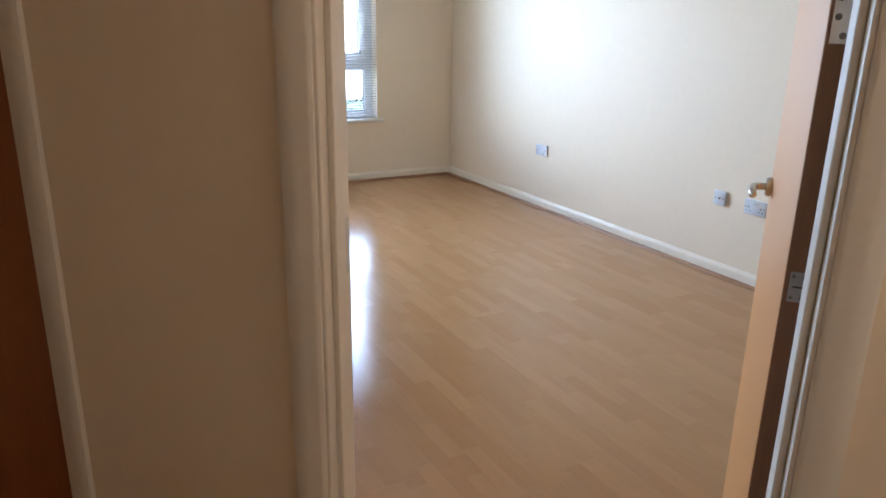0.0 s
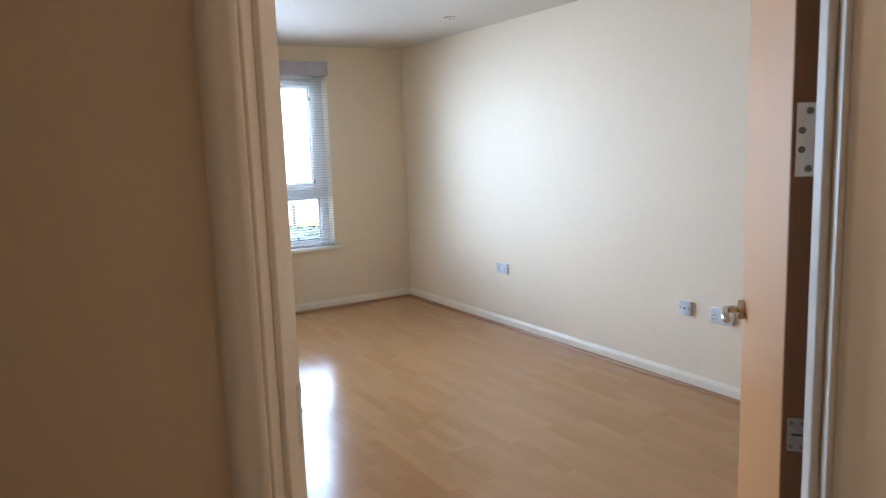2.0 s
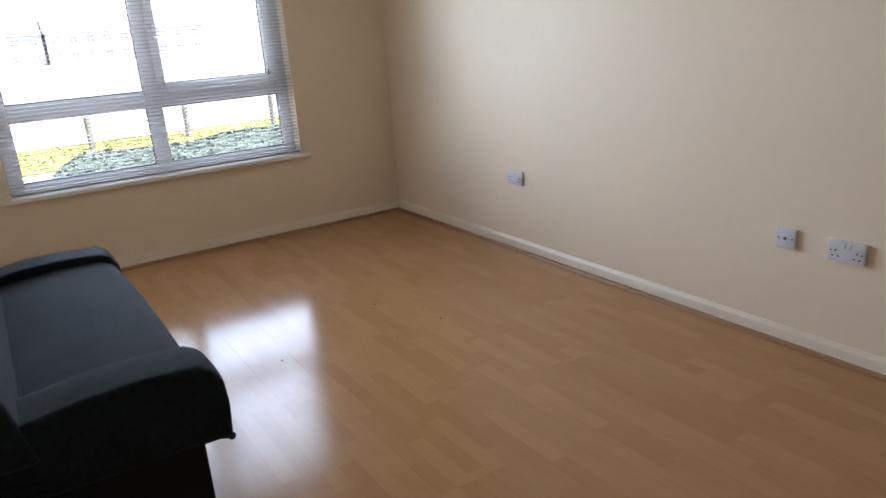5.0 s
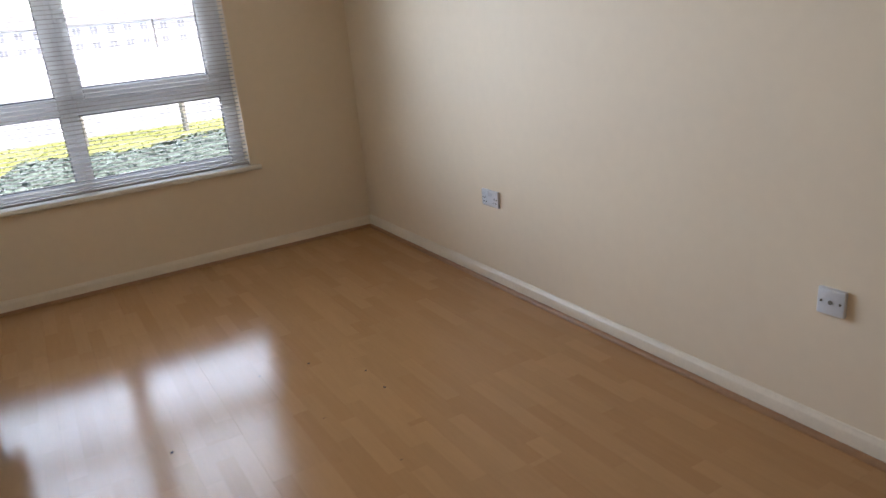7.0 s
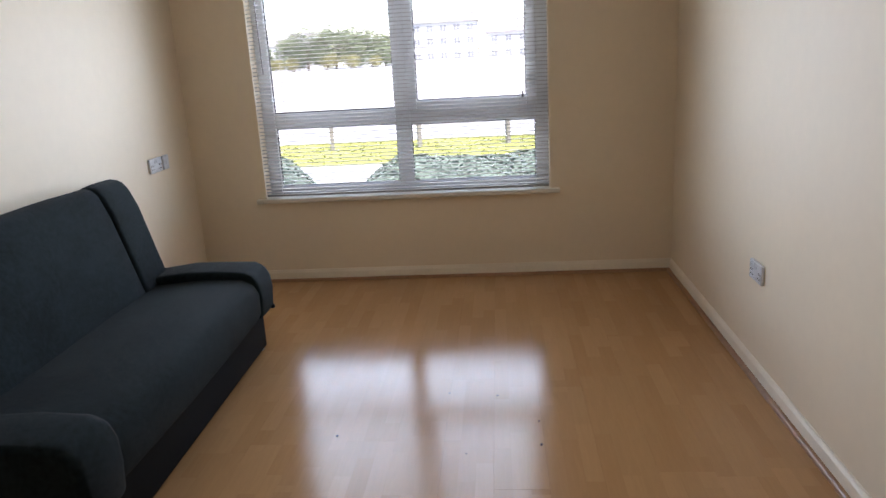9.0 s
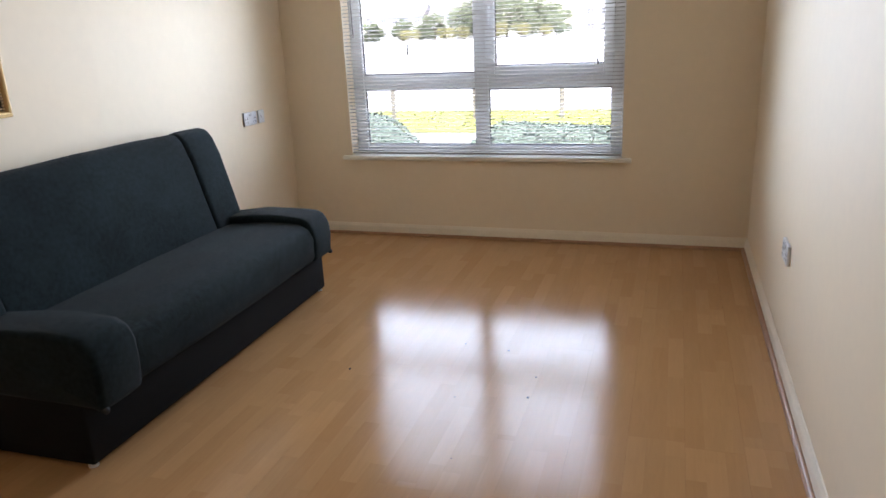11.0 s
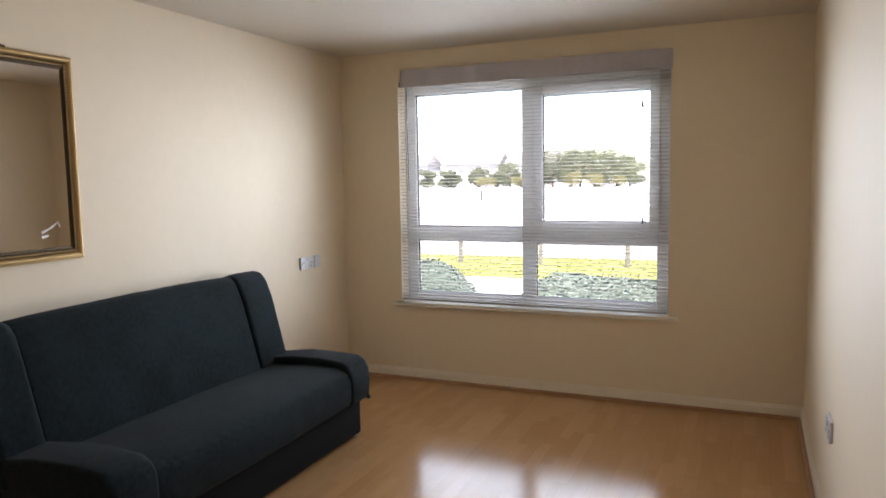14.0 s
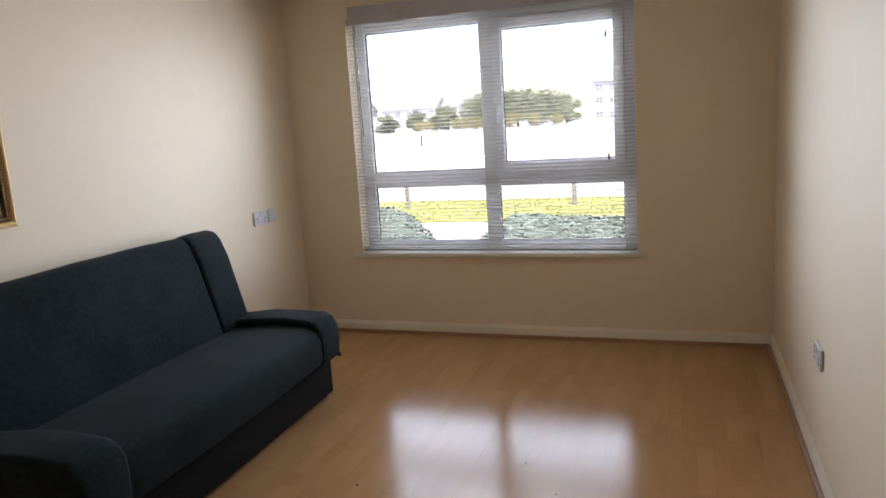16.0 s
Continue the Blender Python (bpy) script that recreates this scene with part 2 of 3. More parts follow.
def finish(name, bm, mat, smooth=0.0):
    me = bpy.data.meshes.new(name)
    if smooth:
        for f in bm.faces:
            f.smooth = True
        for e in bm.edges:
            if len(e.link_faces) == 2 and e.calc_face_angle(0) > radians(smooth):
                e.smooth = False
    bm.to_mesh(me)
    bm.free()
    me.materials.append(mat)
    return new(name, me)


def part(name, bm, mat, parent, label="", smooth=0.0):
    ob = finish(name, bm, mat, smooth)
    ob.parent = parent
    if label:
        tagged(ob, label)
    return ob


def structure(name, bm, mat, label, category, smooth=0.0):
    return tagged(finish(name, bm, mat, smooth), label, category, kind="structure")


def thing(name, label, category, m=None, group="", kind=""):
    ob = new(name)
    ob.empty_display_size = 0.1
    if m is not None:
        ob.matrix_basis = m
    return tagged(ob, label, category, group, kind)


def rounded(ob, width, segments=3):
    b = ob.modifiers.new("bevel", "BEVEL")
    b.width, b.segments, b.limit_method, b.angle_limit = width, segments, "ANGLE", radians(35)
    for p in ob.data.polygons:
        p.use_smooth = True
    return ob


# ---- plan ----
H = 2.4
LEFT, NEAR = -3.17, -6.1
WX0, WX1, WZ0, WZ1 = -2.69, -0.79, 0.58, 2.19
OUT = 0.30
GROUND = -0.7
DIAG = pose(0, 0, 0, 0, 0, -45)
VR, VH = -5.586, -5.706
DL, DR, DOORTOP = 1.42, 2.29, 2.05

# ---- setting: floor, ceiling, walls ----
bm = bmesh.new()
box(bm, -5.8, 0.1, -8.0, 0.02, -0.15, -0.012)
floor = structure("floor", bm, SUB, "pale beech laminate floor with a satin sheen", "floor")
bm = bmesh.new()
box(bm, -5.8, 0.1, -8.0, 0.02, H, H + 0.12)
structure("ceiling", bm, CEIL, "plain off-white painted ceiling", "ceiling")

# the stretch beyond the room is unseen, added and sized for its shadow outdoors
bm = bmesh.new()
for x0, x1, z0, z1 in ((-14, WX0, GROUND - 0.3, 3.0), (WX1, 12, GROUND - 0.3, 3.0), (WX0, WX1, GROUND - 0.3, WZ0), (WX0, WX1, WZ1, 3.0)):
    box(bm, x0, x1, 0.0, OUT, z0, z1)
structure("wall_north", bm, WALL, "cream painted outer wall with the window opening", "wall")
bm = bmesh.new()
box(bm, 0.0, 0.12, -6.3, 0.0, 0, H)
structure("wall_east", bm, WALL, "long cream painted wall with low sockets", "wall")
bm = bmesh.new()
box(bm, LEFT - 0.1, LEFT, -4.73, 0.0, 0, H)
structure("wall_west", bm, WALL, "cream painted wall behind the sofa", "wall")
bm = bmesh.new()
box(bm, -1.84, 0.0, NEAR - 0.1, NEAR, 0, H)
structure("wall_south", bm, WALL, "plain cream painted wall", "wall")

bm = bmesh.new()
ND0, ND1 = -0.12, 0.70
for w0, w1, z0, z1 in ((-0.6, ND0, 0, H), (ND1, DL - 0.03, 0, H), (DR + 0.03, 3.6, 0, H), (DL - 0.03, DR + 0.03, DOORTOP + 0.03, H), (ND0, ND1, DOORTOP + 0.03, H)):
    box(bm, w0, w1, VH, VR, z0, z1)
ob = structure("wall_diagonal", bm, WALL, "cream painted diagonal wall with the doorway", "wall")
ob.matrix_basis = DIAG
# unseen hall walls, set close to bounce more light onto the doorway wall
for nm, b in (("hall_wall_south", (-0.35, 3.2, -7.35, -7.25)), ("hall_wall_west", (-0.35, -0.25, -7.25, VH)), ("hall_wall_east", (3.1, 3.2, -7.25, VH))):
    bm = bmesh.new()
    box(bm, *b, 0, H)
    structure(nm, bm, WALL, "plain cream painted hall wall", "wall").matrix_basis = DIAG


def skirting(name, length, m, label="white painted skirting board"):
    """Skirting along local x from 0, wall face at y = 0, room towards -y."""
    bm = bmesh.new()
    prism(bm, [(0, 0), (-0.016, 0), (-0.016, 0.058), (-0.013, 0.066), (-0.007, 0.071), (-0.005, 0.078), (0, 0.08)], 0, length, "x")
    ob = structure(name, bm, SKIRT, label, "skirting", 40)
    ob.matrix_basis = m
    bm = bmesh.new()
    arc = [(-0.016 - 0.019 * math.cos(a), 0.019 * math.sin(a)) for a in [i * math.pi / 10 for i in range(6)]]
    prism(bm, [(-0.016, 0)] + arc, 0, length, "x")
    part("beading", bm, BEAD, ob, "beech quarter-round beading", 50)
    return ob


skirting("baseboard_north", -LEFT, pose(LEFT, 0, 0))
skirting("baseboard_east", -NEAR, pose(0, 0, 0, 0, 0, -90))
skirting("baseboard_west", 4.7, pose(LEFT, -4.7, 0, 0, 0, 90))
skirting("baseboard_south", 1.8, pose(0, NEAR, 0, 0, 0, 180))

# ---- doorway ----


def frame_parts(owner, w0, w1, top):
    """Lining, stop and hall-side and room-side casing of an opening from w0 to w1 in the diagonal wall."""
    for nm, a, b in (("jamb", w0 - 0.03, w0), ("jamb", w1, w1 + 0.03)):
        bm = bmesh.new()
        box(bm, a, b, VH - 0.002, VR + 0.002, 0, top, 0.002, 1)
        part(nm, bm, GLOSS, owner)
    bm = bmesh.new()
    box(bm, w0 - 0.03, w1 + 0.03, VH - 0.002, VR + 0.002, top, top + 0.03)
    part("head", bm, GLOSS, owner)
    for a, b in ((w0, w0 + 0.014), (w1 - 0.014, w1)):
        bm = bmesh.new()
        box(bm, a, b, VH + 0.030, VR - 0.046, 0, top, 0.003, 2)
        part("stop", bm, GLOSS, owner)
    bm = bmesh.new()
    box(bm, w0 + 0.014, w1 - 0.014, VH + 0.030, VR - 0.046, top - 0.014, top)
    part("stop", bm, GLOSS, owner)
    for v, s in ((VH - 0.002, -1), (VR + 0.002, 1)):
        profile = [(0, 0), (0.068, 0), (0.068, 0.014), (0.060, 0.017), (0.030, 0.017), (0.018, 0.012), (0.010, 0.012), (0.004, 0.009), (0, 0.006)]
        for side in (-1, 1):
            edge = (w0 - 0.008) if side < 0 else (w1 + 0.008)
            bm = bmesh.new()
            prism(bm, [(edge + side * p, v + s * q) for p, q in profile], 0, top + 0.076, "z")
            part("casing", bm, GLOSS, owner, smooth=40)
        bm = bmesh.new()
        prism(bm, [(v + s * q, top + 0.008 + p) for p, q in profile], w0 - 0.008, w1 + 0.008, "x")
        part("casing", bm, GLOSS, owner, smooth=40)


frame_1 = thing("door_frame_1", "white gloss painted door lining and moulded casing", "door frame", DIAG, kind="structure")
frame_parts(frame_1, DL, DR, DOORTOP)
bm = bmesh.new()
box(bm, DL - 0.0005, DL + 0.0015, VR - 0.034, VR - 0.008, 0.93, 1.05, 0.0005, 1)
part("strike_plate", bm, ZINC, frame_1, "dull steel strike plate")
frame_2 = thing("door_frame_2", "white gloss painted casing of the neighbouring door", "door frame", DIAG, kind="structure")
frame_parts(frame_2, ND0, ND1, DOORTOP)


def lever(parent, at, out):
    """A lever handle on a round rose: at on the face, standing out along y by the sign of out, lever towards -x."""
    x, y, z = at
    bm = bmesh.new()
    cyl(bm, (x, y, z), (x, y + out * 0.016, z), 0.026, sides=40)
    bmesh.ops.bevel(bm, geom=[e for e in bm.edges if len(e.link_faces) == 2 and e.calc_face_angle(0) > 1], offset=0.003, segments=3, affect="EDGES")
    part("rose", bm, STEEL, parent, "polished steel round rose", 40)
    bm = bmesh.new()
    pts = [(x, y + out * 0.014, z), (x, y + out * 0.026, z), (x, y + out * 0.036, z - 0.001), (x - 0.006, y + out * 0.045, z - 0.001), (x - 0.018, y + out * 0.049, z - 0.002),
           (x - 0.044, y + out * 0.050, z - 0.003), (x - 0.066, y + out * 0.049, z - 0.005), (x - 0.082, y + out * 0.047, z - 0.009), (x - 0.088, y + out * 0.046, z - 0.011)]
    radii = [0.0095, 0.0095, 0.0098, 0.0105, 0.0105, 0.0105, 0.0105, 0.0095, 0.005]
    rings = []
    for i, p in enumerate(pts):
        d = (Vector(pts[min(i + 1, len(pts) - 1)]) - Vector(pts[max(i - 1, 0)])).normalized()
        side = d.cross(Vector((0, 0, 1))).normalized()
        up = side.cross(d)
        rings.append([bm.verts.new(Vector(p) + radii[i] * (math.cos(a) * side + math.sin(a) * up)) for a in [k * math.tau / 14 for k in range(14)]])
    for a, b in zip(rings, rings[1:]):
        for k in range(14):
            bm.faces.new((a[k], a[(k + 1) % 14], b[(k + 1) % 14], b[k]))
    bm.faces.new(rings[0])
    bm.faces.new(rings[-1])
    bmesh.ops.recalc_face_normals(bm, faces=bm.faces[:])
    part("lever", bm, STEEL, parent, "polished steel lever", 50)


# the open door: local x from the hinge edge to the free edge, hall face at y = 0, thickness towards -y
DOOR_W = 0.826
door = thing("door_1", "open flush beech-veneered door with a dark hardwood edge", "door", pose(-2.362, -5.549, 0, 0, 0, 39.9), kind="structure")
bm = bmesh.new()
box(bm, 0.006, DOOR_W - 0.006, -0.044, 0, 0.008, 2.045, 0.0012, 1)
part("leaf", bm, BEECH, door)
for nm, a, b in (("hinge_edge", 0.0, 0.006), ("lock_edge", DOOR_W - 0.006, DOOR_W)):
    bm = bmesh.new()
    box(bm, a, b, -0.0435, -0.0005, 0.008, 2.045, 0.001, 1)
    part(nm, bm, LIPPING, door, "dark brown hardwood lipping")
lever(door, (DOOR_W - 0.066, 0, 1.030), 1)


def butt_hinge(z0, z1):
    bm = bmesh.new()
    box(bm, -0.0022, 0.0005, -0.043, -0.006, z0, z1, 0.0006, 1)
    h = part("hinge", bm, ZINC, door, "dull steel butt hinge leaf")
    for k, (y, f) in enumerate(((-0.024, 0.11), (-0.014, 0.37), (-0.014, 0.63), (-0.024, 0.89))):
        z = z0 + (z1 - z0) * f
        bm = bmesh.new()
        cyl(bm, (-0.0020, y, z), (-0.0028, y, z), 0.0056, 0.0050, 16)
        part("screw", bm, TARNISH, h, "dark slotted screw head", smooth=40)
    bm = bmesh.new()
    cyl(bm, (-0.004, -0.048, z0), (-0.004, -0.048, z1), 0.0062, sides=14)
    part("knuckle", bm, ZINC, h, smooth=40)


butt_hinge(1.412, 1.522)
bm = bmesh.new()
box(bm, -0.0018, 0.0005, -0.036, -0.008, 0.975, 1.030, 0.0006, 1)
closer = part("closer_plate", bm, DULL, door, "dull steel concealed closer plate")
for y, z in ((-0.030, 0.983), (-0.014, 0.983), (-0.014, 1.022), (-0.030, 1.022)):
    bm = bmesh.new()
    cyl(bm, (-0.0016, y, z), (-0.0026, y, z), 0.0035, sides=10)
    part("screw", bm, TARNISH, closer, smooth=40)
bm = bmesh.new()
box(bm, -0.0028, -0.0014, -0.030, -0.014, 1.0015, 1.0045)
part("slot", bm, HOLE, closer)

door_2 = thing("door_2", "closed orange-brown veneered door in the dim hall", "door", DIAG, kind="structure")
bm = bmesh.new()
box(bm, ND0 + 0.003, ND1 - 0.003, VR - 0.046, VR - 0.004, 0.008, DOORTOP - 0.003, 0.0015, 1)
part("leaf", bm, ORANGE, door_2)

# ---- window ----
FY0, FY1 = 0.105, 0.165
GY = 0.140
window = thing("window_1", "white four-pane casement window with bright daylight behind", "window", kind="structure")


def bar(name, x0, x1, z0, z1, y0=FY0, y1=FY1, parent=window, label=""):
    bm = bmesh.new()
    box(bm, x0, x1, y0, y1, z0, z1, 0.006, 3)
    return part(name, bm, PVC, parent, label, 40)


bar("window_frame", WX0, -2.606, WZ0, WZ1)
bar("window_frame", -0.872, WX1, WZ0, WZ1)
bar("window_frame", -2.606, -0.872, WZ0, 0.646)
bar("window_frame", -2.606, -0.872, 2.094, WZ1)
bar("mullion", -1.790, -1.692, 0.646, 2.094)
bar("transom", -2.606, -1.790, 1.034, 1.136)
bar("transom", -1.692, -0.872, 1.030, 1.120)
sash = thing("sash", "white opening casement", "", kind="")
sash.parent = window
for k in ("label", "category"):
    if k in sash:
        del sash[k]
for x0, x1, z0, z1 in ((-1.705, -1.643, 1.112, 2.106), (-0.926, -0.862, 1.112, 2.106), (-1.643, -0.926, 1.112, 1.178), (-1.643, -0.926, 2.040, 2.106)):
    bm = bmesh.new()
    box(bm, x0, x1, 0.092, 0.150, z0, z1, 0.006, 3)
    part("sash_rail", bm, PVC, sash, smooth=40)
bm = bmesh.new()
box(bm, -1.690, -1.664, 0.078, 0.092, 1.50, 1.57, 0.004, 2)
h = part("window_handle", bm, PVC, window, "white window handle", 40)
bm = bmesh.new()
box(bm, -1.686, -1.668, 0.055, 0.078, 1.545, 1.565, 0.004, 2)
box(bm, -1.687, -1.667, 0.048, 0.060, 1.44, 1.565, 0.005, 3)
part("grip", bm, PVC, h, smooth=40)
for x0, x1, z0, z1 in PANES:
    bm = bmesh.new()
    box(bm, x0 - 0.008, x1 + 0.008, GY - 0.002, GY + 0.002, z0 - 0.008, z1 + 0.008)
    pane = part("pane", bm, GLASS, window)
    pane.visible_shadow = False
    bm = bmesh.new()
    g = 0.006
    for b in ((x0, x0 + g, z0, z1), (x1 - g, x1, z0, z1), (x0 + g, x1 - g, z0, z0 + g), (x0 + g, x1 - g, z1 - g, z1)):
        box(bm, b[0], b[1], GY - 0.010, GY - 0.003, b[2], b[3])
    part("gasket", bm, GASKET, window)
bm = bmesh.new()
prism(bm, [(-0.038, WZ0 - 0.020), (-0.038, WZ0 - 0.002), (-0.034, WZ0 + 0.004), (FY0 + 0.01, WZ0 + 0.004), (FY0 + 0.01, WZ0 - 0.024), (0.0, WZ0 - 0.024), (-0.034, WZ0 - 0.024)], WX0 + 0.001, WX1 - 0.001, "x")
for a, b in ((WX0 - 0.06, WX0 + 0.001), (WX1 - 0.001, WX1 + 0.06)):
    prism(bm, [(-0.038, WZ0 - 0.020), (-0.038, WZ0 - 0.002), (-0.034, WZ0 + 0.004), (-0.001, WZ0 + 0.004), (-0.001, WZ0 - 0.024), (-0.034, WZ0 - 0.024)], a, b, "x")
part("window_sill", bm, GLOSS, window, "white painted sill board", 40)

# ---- venetian blind ----
blind = thing("venetian_blind", "white open venetian blind under a lilac-grey fabric valance", "blind")
BX0, BX1, BY = WX0 + 0.008, WX1 - 0.006, 0.004
TOPZ, LOWZ = 2.135, 0.617
bm = bmesh.new()
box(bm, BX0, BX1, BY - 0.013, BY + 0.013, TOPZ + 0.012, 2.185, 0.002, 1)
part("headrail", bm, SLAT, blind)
bm = bmesh.new()
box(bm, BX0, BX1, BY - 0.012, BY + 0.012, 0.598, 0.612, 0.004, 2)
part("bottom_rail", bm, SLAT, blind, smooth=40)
count = 64
me = None
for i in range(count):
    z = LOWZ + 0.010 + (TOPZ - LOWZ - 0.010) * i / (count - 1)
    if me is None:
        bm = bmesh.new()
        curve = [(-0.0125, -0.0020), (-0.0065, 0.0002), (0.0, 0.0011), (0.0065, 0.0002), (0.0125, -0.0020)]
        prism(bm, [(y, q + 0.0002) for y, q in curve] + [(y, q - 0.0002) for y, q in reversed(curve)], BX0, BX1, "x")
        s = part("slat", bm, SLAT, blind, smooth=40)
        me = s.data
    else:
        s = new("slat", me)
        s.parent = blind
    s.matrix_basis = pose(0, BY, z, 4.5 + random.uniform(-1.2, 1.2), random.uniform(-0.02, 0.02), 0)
for x in (-2.50, -1.74, -0.975):
    for dy in (-0.0135, 0.0135):
        bm = bmesh.new()
        cyl(bm, (x, BY + dy, 0.605), (x, BY + dy, 2.16), 0.0007, sides=5)
        part("ladder_cord", bm, CORD, blind)
bm = bmesh.new()
cyl(bm, (-2.625, 0.004, 2.14), (-2.615, 0.000, 1.40), 0.0035, sides=8)
part("tilt_wand", bm, WAND, blind, "thin dark tilt wand", 40)
for x, z in ((-0.962, 1.955), (-0.955, 1.215)):
    bm = bmesh.new()
    cyl(bm, (x, -0.002, z), (x, 0.006, 2.15), 0.0009, sides=5)
    cord = part("lift_cord", bm, CORD, blind)
    bm = bmesh.new()
    cyl(bm, (x, -0.002, z - 0.038), (x, -0.002, z), 0.008, 0.004, 12)
    part("tassel", bm, WAND, cord, "small dark cord tassel", 40)
bm = bmesh.new()
cols = 60
for k in range(cols + 1):
    x = WX0 + 0.035 + (WX1 + 0.01 - WX0 - 0.035) * k / cols
    wob = 0.0035 * math.sin(k * 0.9) + 0.002 * math.sin(k * 2.3)
    for y in (-0.030 + wob, -0.026 + wob):
        for z in (2.143 + 0.002 * math.sin(k * 0.5), 2.20, 2.262 + 0.0025 * math.sin(k * 0.7)):
            bm.verts.new((x, y, z))
bm.verts.ensure_lookup_table()
vv = bm.verts
for k in range(cols):
    a, b = k * 6, (k + 1) * 6
    for i, j in ((0, 1), (1, 2), (3, 4), (4, 5)):
        bm.faces.new((vv[a + i], vv[a + j], vv[b + j], vv[b + i]))
    for i, j in ((0, 3), (2, 5)):
        bm.faces.new((vv[a + i], vv[a + j], vv[b + j], vv[b + i]))
for a in (0, cols * 6):
    bm.faces.new((vv[a], vv[a + 3], vv[a + 4], vv[a + 1]))
    bm.faces.new((vv[a + 1], vv[a + 4], vv[a + 5], vv[a + 2]))
bmesh.ops.recalc_face_normals(bm, faces=bm.faces[:])
val = part("valance", bm, VALANCE, blind, "lilac-grey fabric valance", 60)
for x in (-2.40, -1.95, -1.30, -0.98):
    bm = bmesh.new()
    box(bm, x - 0.012, x + 0.012, -0.030, 0.0, 2.262, 2.267, 0.001, 1)
    part("clip", bm, PLATE, val)

# ---- sockets and switches ----


def plate(name, width, m, label, category, marks, depth=0.012):
    """Wall plate: local x along the wall, z up, standing out along -y."""
    t = thing(name, label, category, m)
    bm = bmesh.new()
    box(bm, -width / 2, width / 2, -depth, 0, -0.043, 0.043, 0.004, 3)
    part("plate", bm, PLATE, t, smooth=40)
    for kind_, x, z in marks:
        bm = bmesh.new()
        if kind_ == "holes":
            for dx, dz, w, hh in ((0, 0.011, 0.0055, 0.010), (-0.011, -0.011, 0.0085, 0.0055), (0.011, -0.011, 0.0085, 0.0055)):
                box(bm, x + dx - w / 2, x + dx + w / 2, -depth - 0.0006, -depth + 0.001, z + dz - hh / 2, z + dz + hh / 2)
            part("pin_holes", bm, HOLE, t)
        elif kind_ == "rocker":
            vs = box(bm, x - 0.0075, x + 0.0075, -depth - 0.005, -depth + 0.001, z - 0.011, z + 0.011, 0.0015, 2)
            for v in vs:
                if v.co.z > z and v.co.y < -depth:
                    v.co.y += 0.003
            part("rocker", bm, PLATE, t, smooth=40)
        elif kind_ == "screw":
            cyl(bm, (x, -depth + 0.001, z), (x, -depth - 0.0012, z), 0.0042, sides=12)
            part("screw", bm, TARNISH, t, smooth=40)
        elif kind_ == "jack":
            cyl(bm, (x, -depth + 0.001, z), (x, -depth - 0.004, z), 0.0065, sides=16)
            part("jack", bm, TARNISH, t, smooth=40)
    return t


DOUBLE = [("holes", -0.042, -0.010), ("holes", 0.042, -0.010), ("rocker", -0.010, 0.025), ("rocker", 0.010, 0.025), ("screw", -0.060, 0), ("screw", 0.060, 0)]
EAST, WEST = lambda y, z: pose(0, y, z, 0, 0, -90), lambda y, z: pose(LEFT, y, z, 0, 0, 90)
plate("double_socket", 0.147, EAST(-1.573, 0.478), "white plastic double socket low on the wall", "socket", DOUBLE, 0.014)
plate("aerial_plate", 0.088, EAST(-3.404, 0.474), "square white aerial outlet plate on the wall", "outlet plate", [("jack", 0, 0), ("screw", -0.03, 0), ("screw", 0.03, 0)], 0.016)
plate("double_socket", 0.147, EAST(-3.660, 0.471), "white plastic double socket beside the aerial plate", "socket", DOUBLE, 0.018)
plate("double_socket", 0.147, WEST(-0.538, 0.918), "white plastic double socket above the sofa arm", "socket", DOUBLE, 0.014)
plate("light_switch", 0.070, WEST(-0.404, 0.918), "small white switch plate beside the socket", "switch", [("rocker", 0, 0)], 0.014)

# ---- downlight ----
spot = thing("downlight", "chrome-rimmed recessed downlight, switched off", "downlight", pose(-0.49, -1.655, H))
bm = bmesh.new()
ring = []
for r, z in ((0.046, 0.0), (0.045, -0.004), (0.036, -0.006), (0.031, -0.003), (0.029, 0.0)):
    ring.append([bm.verts.new((r * math.cos(a), r * math.sin(a), z)) for a in [k * math.tau / 36 for k in range(36)]])
for a, b in zip(ring, ring[1:]):
    for k in range(36):
        bm.faces.new((a[k], a[(k + 1) % 36], b[(k + 1) % 36], b[k]))
part("rim", bm, STEEL, spot, smooth=50)
bm = bmesh.new()
cyl(bm, (0, 0, 0.0), (0, 0, -0.0015), 0.0295, sides=28)
part("lamp", bm, PLATE, spot, "pale lamp face", 40)

# ---- mirror ----
MY0, MY1, MZ0, MZ1 = -3.10, -2.345, 1.155, 2.060
mirror = thing("wall_mirror", "rectangular mirror in a beaded antique gold frame", "mirror")
bm = bmesh.new()
box(bm, LEFT, LEFT + 0.012, MY0 + 0.05, MY1 - 0.05, MZ0 + 0.05, MZ1 - 0.05)
part("glass", bm, MIRROR, mirror, "silvered mirror glass")


def moulding(name, mat, profile):
    """A mitred picture-frame moulding: profile of (inset from the outer edge, height off the wall)."""
    bm = bmesh.new()
    rings = []
    for d, hgt in profile:
        x = LEFT + hgt
        rings.append([bm.verts.new((x, y, z)) for y, z in ((MY0 + d, MZ0 + d), (MY1 - d, MZ0 + d), (MY1 - d, MZ1 - d), (MY0 + d, MZ1 - d))])
    rings.append(rings[0])
    for a, b in zip(rings, rings[1:]):
        for k in range(4):
            bm.faces.new((a[k], a[(k + 1) % 4], b[(k + 1) % 4], b[k]))
    bmesh.ops.recalc_face_normals(bm, faces=bm.faces[:])
    return part(name, bm, mat, mirror, smooth=0)


